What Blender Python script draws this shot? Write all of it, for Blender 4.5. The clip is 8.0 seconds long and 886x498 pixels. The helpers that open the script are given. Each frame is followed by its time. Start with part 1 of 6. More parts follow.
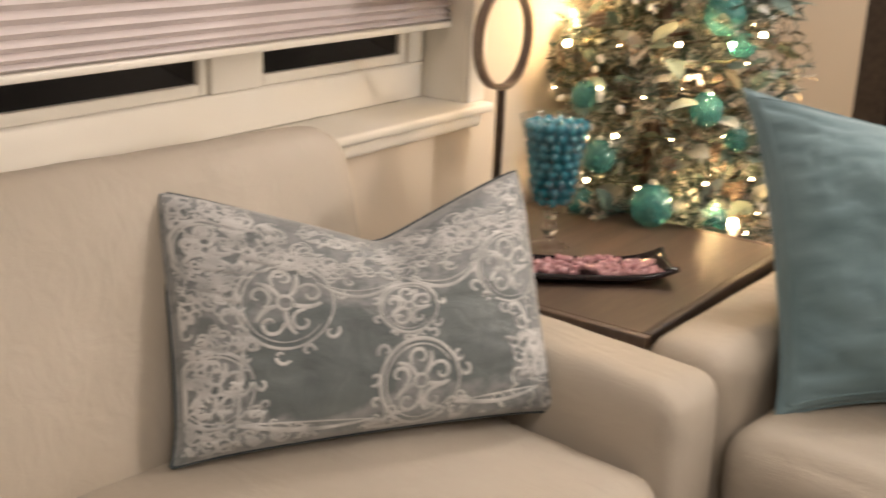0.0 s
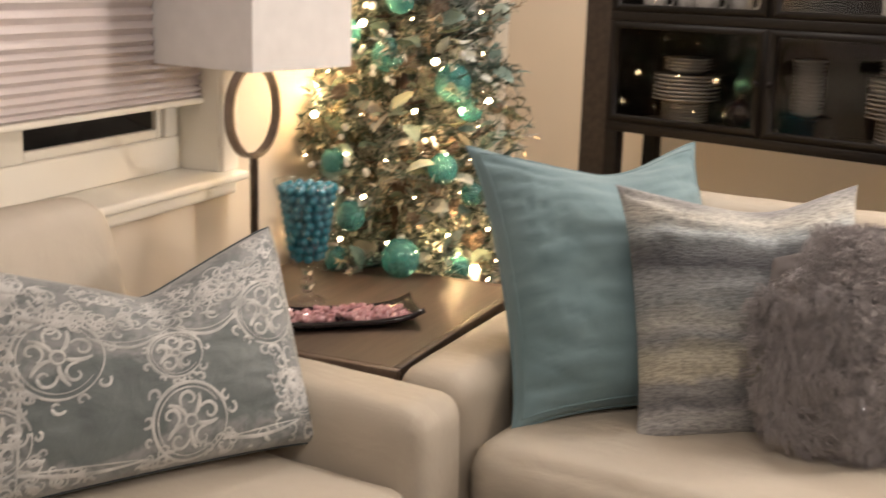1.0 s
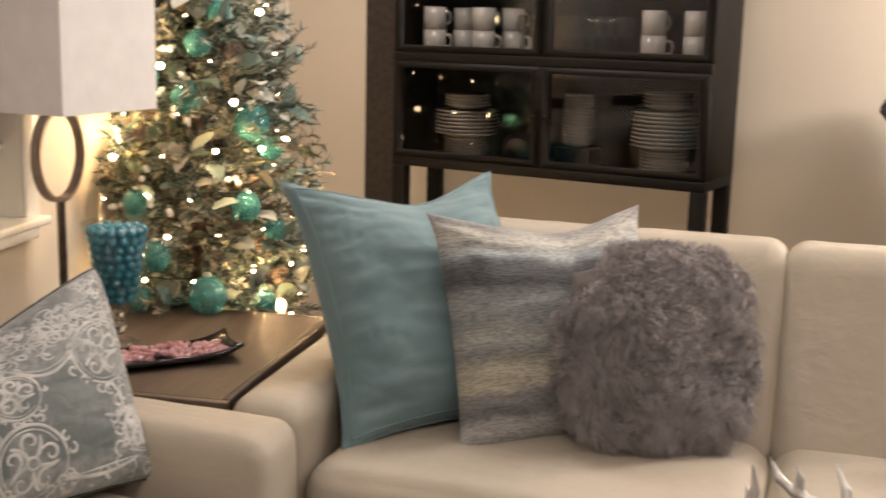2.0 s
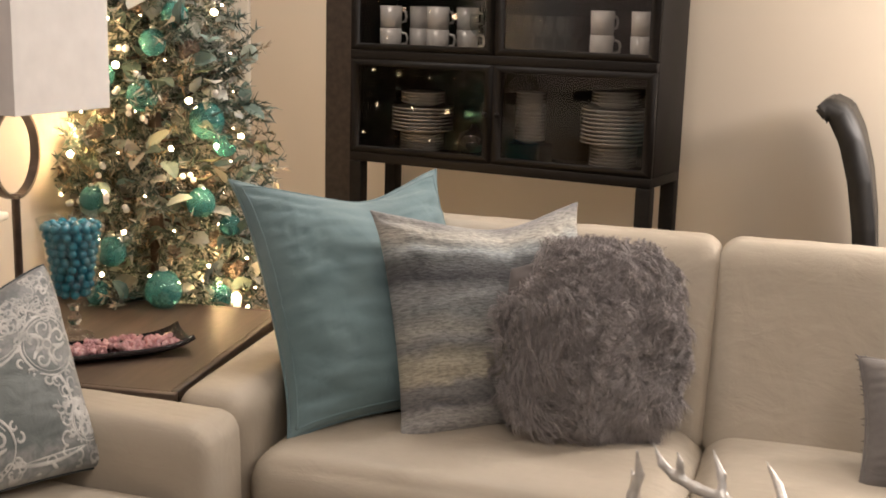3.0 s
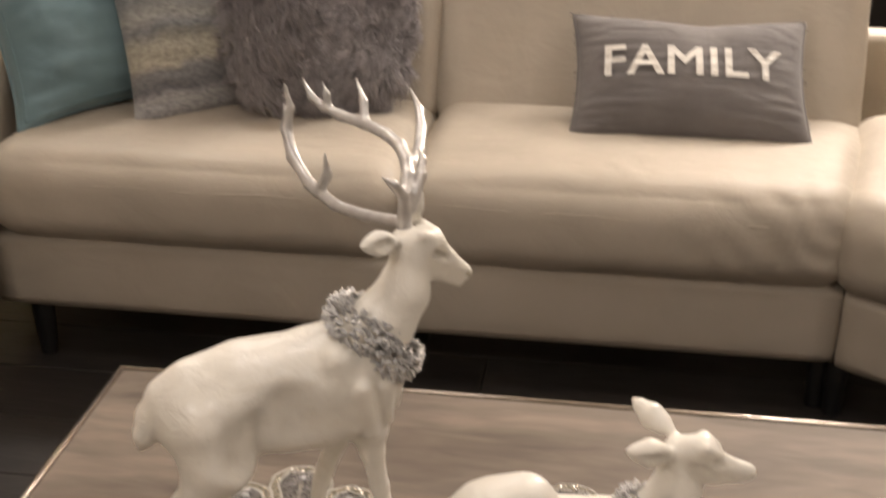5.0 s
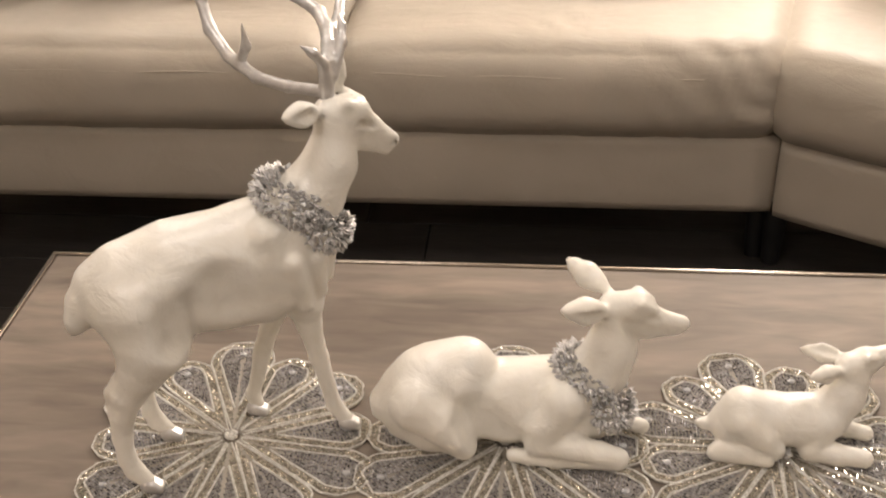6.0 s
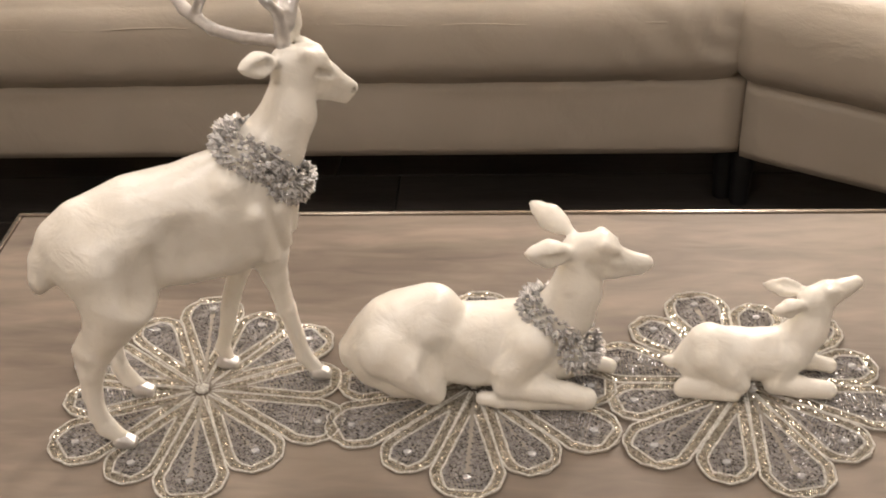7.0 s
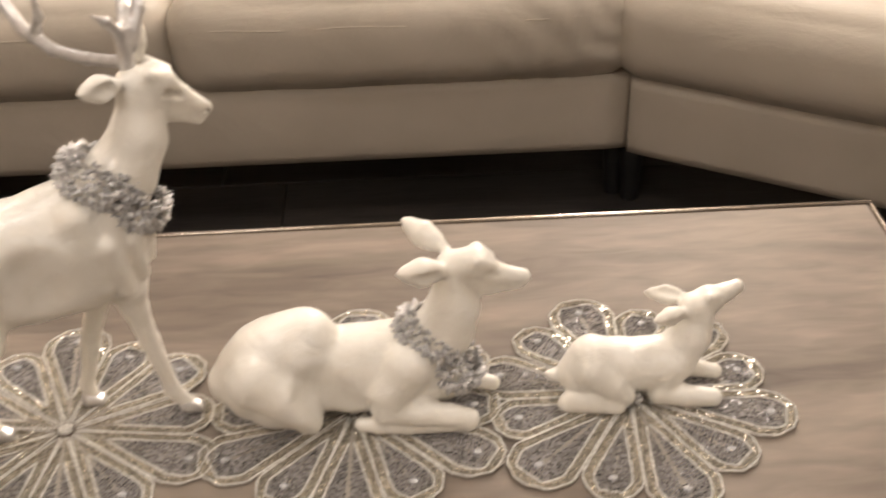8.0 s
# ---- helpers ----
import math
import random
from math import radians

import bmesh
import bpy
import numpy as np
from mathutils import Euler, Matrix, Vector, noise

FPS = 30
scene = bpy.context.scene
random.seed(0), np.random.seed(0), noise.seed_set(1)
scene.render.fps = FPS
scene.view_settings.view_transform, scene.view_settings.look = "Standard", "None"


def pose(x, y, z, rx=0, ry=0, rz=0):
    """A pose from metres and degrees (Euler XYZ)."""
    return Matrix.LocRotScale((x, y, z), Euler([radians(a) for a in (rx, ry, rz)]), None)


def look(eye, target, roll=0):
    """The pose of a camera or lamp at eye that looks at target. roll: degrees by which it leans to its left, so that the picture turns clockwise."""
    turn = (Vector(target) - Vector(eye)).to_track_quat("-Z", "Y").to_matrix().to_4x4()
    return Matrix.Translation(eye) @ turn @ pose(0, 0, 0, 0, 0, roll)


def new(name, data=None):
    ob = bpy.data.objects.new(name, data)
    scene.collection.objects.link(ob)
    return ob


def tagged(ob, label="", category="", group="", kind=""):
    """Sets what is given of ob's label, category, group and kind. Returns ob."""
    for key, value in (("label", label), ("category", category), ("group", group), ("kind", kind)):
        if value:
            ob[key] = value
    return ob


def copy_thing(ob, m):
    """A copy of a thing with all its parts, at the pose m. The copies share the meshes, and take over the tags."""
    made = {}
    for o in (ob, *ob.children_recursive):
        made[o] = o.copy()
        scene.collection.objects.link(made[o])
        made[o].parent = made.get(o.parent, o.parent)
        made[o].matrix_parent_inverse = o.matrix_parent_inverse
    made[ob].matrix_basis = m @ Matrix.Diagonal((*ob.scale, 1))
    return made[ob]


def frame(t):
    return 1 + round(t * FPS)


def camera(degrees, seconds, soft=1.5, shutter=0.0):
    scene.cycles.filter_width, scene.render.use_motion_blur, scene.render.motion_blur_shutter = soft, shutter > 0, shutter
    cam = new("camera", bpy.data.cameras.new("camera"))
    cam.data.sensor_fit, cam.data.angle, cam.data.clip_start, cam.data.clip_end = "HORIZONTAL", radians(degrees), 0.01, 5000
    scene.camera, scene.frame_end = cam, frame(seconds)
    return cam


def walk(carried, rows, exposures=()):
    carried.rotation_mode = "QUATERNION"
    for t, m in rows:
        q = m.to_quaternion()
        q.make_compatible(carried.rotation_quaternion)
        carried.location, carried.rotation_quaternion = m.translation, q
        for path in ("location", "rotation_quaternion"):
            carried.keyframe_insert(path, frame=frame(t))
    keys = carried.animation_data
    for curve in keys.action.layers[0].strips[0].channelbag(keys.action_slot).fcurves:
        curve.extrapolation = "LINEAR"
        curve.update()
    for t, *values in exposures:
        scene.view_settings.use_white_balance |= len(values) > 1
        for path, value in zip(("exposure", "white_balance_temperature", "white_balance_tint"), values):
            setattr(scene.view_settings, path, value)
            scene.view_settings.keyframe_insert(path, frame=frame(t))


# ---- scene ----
cam = camera(41.5, 8.0, soft=1.7, shutter=0.5)
PATH = [
    (0, (0.418, 0.23, 1.357), (-0.842, 1.665, 0.76), 2.5),
    (0.5, (0.551, 0.152, 1.367), (-0.572, 1.718, 0.832), 2.4),
    (1, (0.589, 0.069, 1.368), (-0.386, 1.755, 0.911), 1.7),
    (1.5, (0.549, -0.031, 1.386), (-0.255, 1.754, 0.976), 0.8),
    (2, (0.521, -0.098, 1.369), (-0.081, 1.771, 0.989), 1.4),
    (2.2, (0.525, -0.108, 1.375), (-0.034, 1.775, 0.997), 1.5),
    (3.3, (0.688, -0.155, 1.401), (0.104, 1.711, 0.979), 1.8),
    (3.5, (0.73, -0.157, 1.381), (0.137, 1.695, 0.915), 2.3),
    (4, (0.795, -0.189, 1.364), (0.263, 1.648, 0.778), 2.1),
    (4.5, (0.82, -0.194, 1.349), (0.45, 1.64, 0.643), 1.1),
    (5, (0.844, -0.186, 1.333), (0.598, 1.609, 0.487), 0.4),
    (5.2, (0.849, -0.181, 1.325), (0.636, 1.594, 0.43), -0.1),
    (6.3, (0.871, -0.169, 1.326), (0.728, 1.513, 0.253), -1.4),
    (6.5, (0.874, -0.173, 1.321), (0.738, 1.504, 0.24), -1.6),
    (7, (0.883, -0.177, 1.32), (0.767, 1.481, 0.208), -2.4),
    (7.5, (0.904, -0.173, 1.312), (0.825, 1.473, 0.178), -2.7),
    (8, (0.929, -0.115, 1.315), (0.96, 1.535, 0.185), -2.1),
]
walk(cam, [(t, look(eye, target, roll)) for t, eye, target, roll in PATH],
     ((0.0, -0.20), (0.5, -0.19), (1.5, -0.24), (2.2, -0.30), (3.5, -0.42), (4.0, -0.36), (4.5, -0.32), (5.0, -0.26), (6.5, -0.03), (7.2, 0.0), (8.0, 0.04)))

# ---- light: an evening room lit by unseen warm overhead lights and the lights in the tree ----
world = bpy.data.worlds.new("night")
scene.world = world
world.use_nodes = True
world.node_tree.nodes["Background"].inputs[0].default_value = (1.0, 0.86, 0.7, 1)
world.node_tree.nodes["Background"].inputs[1].default_value = 0.02


# unseen area light under the ceiling, added where the room needs brightening
def overhead_light(x, y, watts, size=0.22, tint=(1.0, 0.895, 0.82)):
    data = bpy.data.lights.new("overhead_light", "AREA")
    data.shape, data.size, data.energy, data.color = "DISK", size, watts, tint
    ob = new("overhead_light", data)
    ob.matrix_world = look((x, y, 2.43), (x, y, 0))
    return ob


overhead_light(2.0, 1.2, 9, 0.6)
overhead_light(2.1, -0.5, 15, 0.6)
# added to lift the window side
overhead_light(0.25, 0.9, 9, 0.5)
overhead_light(1.85, 3.05, 18, 0.8)
# these two are added to brighten the wall between tree and cabinet
overhead_light(0.25, 2.75, 6, 0.6)
overhead_light(-0.72, 2.95, 22, 0.4)
overhead_light(-0.3, -0.9, 21, 0.6)


# unseen point light, added to brighten the wall behind the sofa
def wall_fill(x, y, z, watts):
    data = bpy.data.lights.new("wall_fill", "POINT")
    data.energy, data.color, data.shadow_soft_size = watts, (1.0, 0.895, 0.82), 0.16
    new("wall_fill", data).location = (x, y, z)


wall_fill(1.7, 3.12, 1.6, 108)


def tree_glow(x, y, z, watts):
    data = bpy.data.lights.new("tree_glow", "POINT")
    data.energy, data.color, data.shadow_soft_size = watts, (1.0, 0.62, 0.29), 0.012
    new("tree_glow", data).location = (x, y, z)


tree_glow(-1.265, 2.60, 0.74, 2.4)
tree_glow(-0.92, 2.72, 0.68, 3.0)
tree_glow(-1.265, 2.62, 1.06, 3.6)
tree_glow(-0.92, 2.62, 1.00, 2.4)
tree_glow(-1.14, 2.56, 1.28, 2.4)
tree_glow(-0.82, 3.00, 0.80, 3.5)

# ---- materials ----


def mat(name, color, rough=0.5, metal=0.0, **more):
    """A Principled material; more: sheen, coat, trans, ior, emit, emit_color, spec."""
    m = bpy.data.materials.new(name)
    m.use_nodes = True
    b = m.node_tree.nodes["Principled BSDF"]
    b.inputs["Base Color"].default_value = (*color, 1)
    b.inputs["Roughness"].default_value = rough
    b.inputs["Metallic"].default_value = metal
    for key, socket in (("sheen", "Sheen Weight"), ("coat", "Coat Weight"), ("trans", "Transmission Weight"), ("ior", "IOR"),
                        ("emit", "Emission Strength"), ("spec", "Specular IOR Level")):
        if key in more:
            b.inputs[socket].default_value = more[key]
    if "emit_color" in more:
        b.inputs["Emission Color"].default_value = (*more["emit_color"], 1)
    return m


def add(m, kind, **settings):
    n = m.node_tree.nodes.new(kind)
    for key, value in settings.items():
        if key in n.inputs:
            n.inputs[key].default_value = value
    return n


def link(m, a, out, b, inp):
    m.node_tree.links.new(a.outputs[out], b.inputs[inp])


def bsdf(m):
    return m.node_tree.nodes["Principled BSDF"]


def coords(m, kind="Object", scale=(1, 1, 1), rot=(0, 0, 0)):
    t = add(m, "ShaderNodeTexCoord")
    p = add(m, "ShaderNodeMapping")
    p.inputs["Scale"].default_value = scale
    p.inputs["Rotation"].default_value = rot
    link(m, t, kind, p, "Vector")
    return p


def noise_tex(m, src, scale, detail=4.0, distort=0.0):
    n = add(m, "ShaderNodeTexNoise", Scale=scale, Detail=detail, Distortion=distort)
    link(m, src, "Vector", n, "Vector")
    return n


def ramp(m, src, out, stops):
    r = add(m, "ShaderNodeValToRGB")
    e = r.color_ramp.elements
    while len(e) < len(stops):
        e.new(0.5)
    for el, (pos, col) in zip(e, stops):
        el.position = pos
        el.color = (*col, 1) if len(col) == 3 else col
    link(m, src, out, r, "Fac")
    return r


def bump(m, src, out, strength, distance, chain=None):
    b = add(m, "ShaderNodeBump", Strength=strength, Distance=distance)
    link(m, src, out, b, "Height")
    if chain:
        link(m, chain, "Normal", b, "Normal")
    link(m, b, "Normal", bsdf(m), "Normal")
    return b


def mixed(m, fac, fac_out, a, a_out, b, b_out, mode="MIX"):
    x = m.node_tree.nodes.new("ShaderNodeMixRGB")
    x.blend_type = mode
    if fac is None:
        x.inputs[0].default_value = fac_out
    else:
        link(m, fac, fac_out, x, 0)
    for n, o, i in ((a, a_out, 1), (b, b_out, 2)):
        if n is None:
            x.inputs[i].default_value = (*o, 1)
        else:
            link(m, n, o, x, i)
    return x


def mottled(name, low, high, scale, rough, fine=0.0, fine_scale=300.0, **more):
    """Two-scale variation in colour, and a fine relief."""
    m = mat(name, low, rough, **more)
    c = coords(m)
    n = noise_tex(m, c, scale, 5)
    r = ramp(m, n, "Fac", ((0.3, low), (0.7, high)))
    link(m, r, "Color", bsdf(m), "Base Color")
    if fine:
        bump(m, noise_tex(m, c, fine_scale, 3), "Fac", fine, 0.002)
    return m


def leather_material():
    m = mat("beige_leather", (0.5, 0.42, 0.33), 0.5, spec=0.34)
    c = coords(m)
    big = noise_tex(m, c, 3.0, 4)
    r = ramp(m, big, "Fac", ((0.3, (0.398, 0.352, 0.286)), (0.72, (0.476, 0.425, 0.354))))
    link(m, r, "Color", bsdf(m), "Base Color")
    v = add(m, "ShaderNodeTexVoronoi", Scale=420.0)
    link(m, c, "Vector", v, "Vector")
    g = bump(m, v, "Distance", 0.12, 0.0012)
    streak = coords(m, "Object", (2.2, 9.0, 5.0), (0.3, 0.5, 0.6))
    w = noise_tex(m, streak, 2.6, 5, 1.2)
    bump(m, w, "Fac", 0.17, 0.012, g)
    soft = noise_tex(m, c, 9.0, 5, 0.7)
    bump(m, soft, "Fac", 0.21, 0.02, m.node_tree.nodes["Bump.001"])
    rr = ramp(m, noise_tex(m, c, 40, 3), "Fac", ((0.3, (0.44,) * 3), (0.7, (0.60,) * 3)))
    link(m, rr, "Color", bsdf(m), "Roughness")
    return m


def wood_material(name, dark, light, along, rough, rings=12.0, grain=0.25, fine_part=0.45, spec=0.5, stretch=9.0):
    """Grain that runs along the axis given ("X" or "Y") of the thing."""
    m = mat(name, dark, rough, spec=spec)
    s = {"X": (1.0, stretch, stretch), "Y": (stretch, 1.0, stretch), "Z": (stretch, stretch, 1.0)}[along]
    c = coords(m, "Object", s)
    broad = noise_tex(m, c, 1.3, 5, 0.9)
    fine = noise_tex(m, c, rings, 8, 0.6)
    x = mixed(m, None, fine_part, broad, "Fac", fine, "Fac")
    mid = tuple((a + b) / 2 for a, b in zip(dark, light))
    r = ramp(m, x, "Color", ((0.33, dark), (0.5, mid), (0.66, light)))
    info = add(m, "ShaderNodeObjectInfo")
    v = add(m, "ShaderNodeHueSaturation", Saturation=1.0)
    k = add(m, "ShaderNodeMapRange")
    k.inputs[3].default_value, k.inputs[4].default_value = 0.85, 1.15
    link(m, info, "Random", k, 0)
    link(m, k, 0, v, "Value")
    link(m, r, "Color", v, "Color")
    link(m, v, "Color", bsdf(m), "Base Color")
    bump(m, fine, "Fac", grain, 0.003)
    return m


def fabric_material(name, low, high, scale=6.0, weave=900.0, rough=0.9):
    m = mat(name, low, rough, sheen=0.25, spec=0.2)
    c = coords(m)
    r = ramp(m, noise_tex(m, c, scale, 6), "Fac", ((0.3, low), (0.7, high)))
    link(m, r, "Color", bsdf(m), "Base Color")
    w = noise_tex(m, coords(m, "UV", (1.0, 1.0, 1.0)), weave * 0.25, 2)
    g = bump(m, w, "Fac", 0.35, 0.0015)
    bump(m, noise_tex(m, c, 14.0, 4, 0.8), "Fac", 0.25, 0.012, g)
    return m


def math_node(m, op, a, a_out=0, b=None, b_out=0):
    n = m.node_tree.nodes.new("ShaderNodeMath")
    n.operation = op
    if isinstance(a, (int, float)):
        n.inputs[0].default_value = a
    else:
        link(m, a, a_out, n, 0)
    if b is not None:
        if isinstance(b, (int, float)):
            n.inputs[1].default_value = b
        else:
            link(m, b, b_out, n, 1)
    return n


def brocade_material():
    """Grey blue satin with a silver bloom that thickens towards the top."""
    m = mat("grey_blue_satin", (0.2, 0.24, 0.25), 0.5, sheen=0.3)
    base = coords(m, "UV", (1.0, 0.68, 1.0))
    sep = add(m, "ShaderNodeSeparateXYZ")
    link(m, base, "Vector", sep, "Vector")
    ground = ramp(m, noise_tex(m, base, 9.0, 3), "Fac", ((0.3, (0.094, 0.114, 0.118)), (0.7, (0.140, 0.166, 0.168))))
    wob = math_node(m, "MULTIPLY", math_node(m, "SUBTRACT", noise_tex(m, base, 14.0, 3, 0.5), "Fac", 0.5), 0, 0.9)

    def field(cx, cy, rx, ry):
        """Zero inside an oval of plain satin, one outside it."""
        dx = math_node(m, "DIVIDE", math_node(m, "SUBTRACT", sep, "X", cx), 0, rx)
        dy = math_node(m, "DIVIDE", math_node(m, "SUBTRACT", sep, "Y", cy), 0, ry)
        d = math_node(m, "ADD", math_node(m, "MULTIPLY", dx, 0, dx, 0), 0, math_node(m, "MULTIPLY", dy, 0, dy, 0), 0)
        return ramp(m, math_node(m, "ADD", d, 0, wob, 0), 0, ((0.80, (0, 0, 0)), (1.0, (1, 1, 1))))

    plain = mixed(m, None, 1.0, field(0.345, 0.200, 0.205, 0.160), "Color", field(0.745, 0.235, 0.190, 0.155), "Color", "MULTIPLY")
    patch = ramp(m, noise_tex(m, base, 24.0, 5, 0.9), "Fac", ((0.36, (0.22,) * 3), (0.58, (0.95,) * 3)))
    mask = mixed(m, None, 1.0, plain, "Color", patch, "Color", "MULTIPLY")
    col = mixed(m, mask, "Color", ground, "Color", None, (0.255, 0.267, 0.271))
    link(m, col, "Color", bsdf(m), "Base Color")
    g = bump(m, noise_tex(m, base, 260.0, 2), "Fac", 0.25, 0.001)
    bump(m, noise_tex(m, base, 10.0, 4, 0.8), "Fac", 0.3, 0.012, g)
    return m


def stripe_material():
    """Woven bands of grey, cream and pale blue that run across the cushion, uneven as hand-loomed yarn is."""
    m = mat("striped_weave", (0.4, 0.4, 0.4), 0.9, sheen=0.2, spec=0.2)
    c = coords(m, "UV", (1, 1, 1))
    sep = add(m, "ShaderNodeSeparateXYZ")
    link(m, c, "Vector", sep, "Vector")
    wob = noise_tex(m, coords(m, "UV", (3.0, 1.6, 1)), 2.0, 3)
    y = math_node(m, "ADD", sep, "Y", math_node(m, "MULTIPLY", math_node(m, "SUBTRACT", wob, "Fac", 0.5), 0, 0.12), 0)
    bands = ramp(m, y, 0, ((0.0, (0.36, 0.36, 0.37)), (0.09, (0.40, 0.40, 0.40)), (0.13, (0.17, 0.17, 0.18)), (0.21, (0.24, 0.24, 0.24)), (0.25, (0.47, 0.44, 0.36)),
                           (0.33, (0.43, 0.41, 0.34)), (0.39, (0.24, 0.25, 0.26)), (0.45, (0.40, 0.40, 0.38)), (0.53, (0.25, 0.27, 0.28)), (0.62, (0.33, 0.35, 0.37)),
                           (0.68, (0.10, 0.105, 0.12)), (0.77, (0.14, 0.15, 0.16)), (0.82, (0.36, 0.40, 0.42)), (0.90, (0.52, 0.51, 0.47)), (1.0, (0.26, 0.26, 0.27))))
    yarn = noise_tex(m, coords(m, "UV", (34.0, 120.0, 1)), 1.0, 4, 0.6)
    fleck = ramp(m, yarn, "Fac", ((0.34, (0.42, 0.42, 0.43)), (0.62, (1.10, 1.09, 1.07))))
    col = mixed(m, None, 0.7, bands, "Color", fleck, "Color", "MULTIPLY")
    link(m, col, "Color", bsdf(m), "Base Color")
    g = bump(m, yarn, "Fac", 0.7, 0.004)
    bump(m, noise_tex(m, coords(m), 12.0, 3, 0.6), "Fac", 0.25, 0.012, g)
    return m


LEATHER = leather_material()
OAK = wood_material("greyed_oak", (0.092, 0.074, 0.059), (0.238, 0.197, 0.158), "X", 0.60, 10.0, 0.18, 0.30, 0.28, 4.6)
DARK_WOOD = wood_material("dark_walnut", (0.060, 0.041, 0.030), (0.125, 0.086, 0.062), "Y", 0.46, 9.0, 0.12, 0.35)
ESPRESSO = wood_material("espresso_wood", (0.0045, 0.0036, 0.0032), (0.010, 0.0078, 0.0068), "X", 0.55, spec=0.18)
FLOOR_WOOD = wood_material("dark_floor_wood", (0.021, 0.018, 0.016), (0.050, 0.043, 0.038), "X", 0.42)
WALL = mottled("beige_wall_paint", (0.70, 0.615, 0.505), (0.74, 0.655, 0.545), 1.3, 0.75, 0.08, 160.0)
WHITE = mottled("white_trim_paint", (0.80, 0.765, 0.69), (0.84, 0.805, 0.73), 3.0, 0.4, 0.04, 120.0)
CEILING = mottled("ceiling_paint", (0.74, 0.71, 0.66), (0.78, 0.75, 0.70), 2.0, 0.85, 0.1, 200.0)
BLIND = mottled("pleated_shade_cloth", (0.66, 0.60, 0.60), (0.72, 0.66, 0.655), 8.0, 0.9, 0.15, 500.0)
SHADE = mottled("white_linen", (0.74, 0.73, 0.73), (0.80, 0.79, 0.79), 20.0, 0.9, 0.2, 700.0)
BRONZE = mottled("brushed_bronze", (0.20, 0.16, 0.13), (0.28, 0.23, 0.19), 30.0, 0.42, 0.1, 400.0, metal=0.85)
TEAL = fabric_material("teal_linen", (0.138, 0.215, 0.240), (0.185, 0.270, 0.298))
SLATE = fabric_material("slate_felt", (0.118, 0.107, 0.103), (0.160, 0.147, 0.141), 9.0)
FELT_WHITE = fabric_material("white_felt", (0.66, 0.63, 0.58), (0.72, 0.69, 0.64), 12.0)
PIPING = fabric_material("blue_grey_piping", (0.045, 0.062, 0.07), (0.075, 0.095, 0.105), 20.0)
BROCADE = brocade_material()
STRIPES = stripe_material()
GLASS = mat("clear_glass", (0.98, 0.99, 0.985), 0.02, trans=1.0, ior=1.45)


def thin_glass_material(name, clear):
    """A thin sheet that lets light straight through and shines at its edges."""
    m = mat(name, clear, 0.03)
    nodes = m.node_tree.nodes
    see, shine, mix, edge = nodes.new("ShaderNodeBsdfTransparent"), nodes.new("ShaderNodeBsdfGlossy"), nodes.new("ShaderNodeMixShader"), nodes.new("ShaderNodeLayerWeight")
    see.inputs["Color"].default_value = (*clear, 1)
    shine.inputs["Roughness"].default_value = 0.03
    edge.inputs["Blend"].default_value = 0.5
    steep = math_node(m, "MULTIPLY", math_node(m, "POWER", edge, "Facing", 4.0), 0, 0.35)
    link(m, math_node(m, "ADD", steep, 0, 0.035), 0, mix, 0)
    link(m, see, 0, mix, 1)
    link(m, shine, 0, mix, 2)
    link(m, mix, 0, nodes["Material Output"], "Surface")
    return m


THIN_GLASS = thin_glass_material("thin_glass", (0.96, 0.975, 0.97))
# the tint stands in for the shade inside the china cabinet
TINTED_GLASS = thin_glass_material("tinted_glass", (0.78, 0.76, 0.74))
NIGHT_GLASS = mottled("night_window", (0.006, 0.006, 0.007), (0.010, 0.010, 0.011), 4.0, 0.08)
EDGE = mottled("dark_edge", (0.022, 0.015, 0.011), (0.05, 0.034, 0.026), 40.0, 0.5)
BLACK = mottled("black_metal", (0.008, 0.0075, 0.0075), (0.015, 0.014, 0.014), 20.0, 0.5)
GLAZE = mottled("black_glaze", (0.010, 0.007, 0.009), (0.02, 0.014, 0.017), 9.0, 0.12)
PINK = mottled("pink_crystal", (0.46, 0.19, 0.22), (0.72, 0.48, 0.50), 90.0, 0.12, coat=0.5)
TEAL_BALL = mottled("teal_pearl", (0.010, 0.150, 0.225), (0.018, 0.220, 0.310), 30.0, 0.12, metal=0.2, coat=0.5)
AQUA = mat("aqua_glass", (0.16, 0.58, 0.55), 0.08, trans=0.7, ior=1.4, coat=0.4)
SILVER_CAP = mat("silver_cap", (0.6, 0.6, 0.58), 0.3, 1.0)
# white china greyed: the cabinet's inner shade is put into its colour
CHINA = mottled("shaded_china", (0.40, 0.39, 0.375), (0.48, 0.47, 0.45), 12.0, 0.2)
BARK = mottled("bark", (0.06, 0.04, 0.03), (0.10, 0.07, 0.05), 30.0, 0.9, 0.4, 80.0)
RIM = mottled("champagne_metal", (0.27, 0.235, 0.20), (0.36, 0.31, 0.27), 25.0, 0.22, metal=0.85)


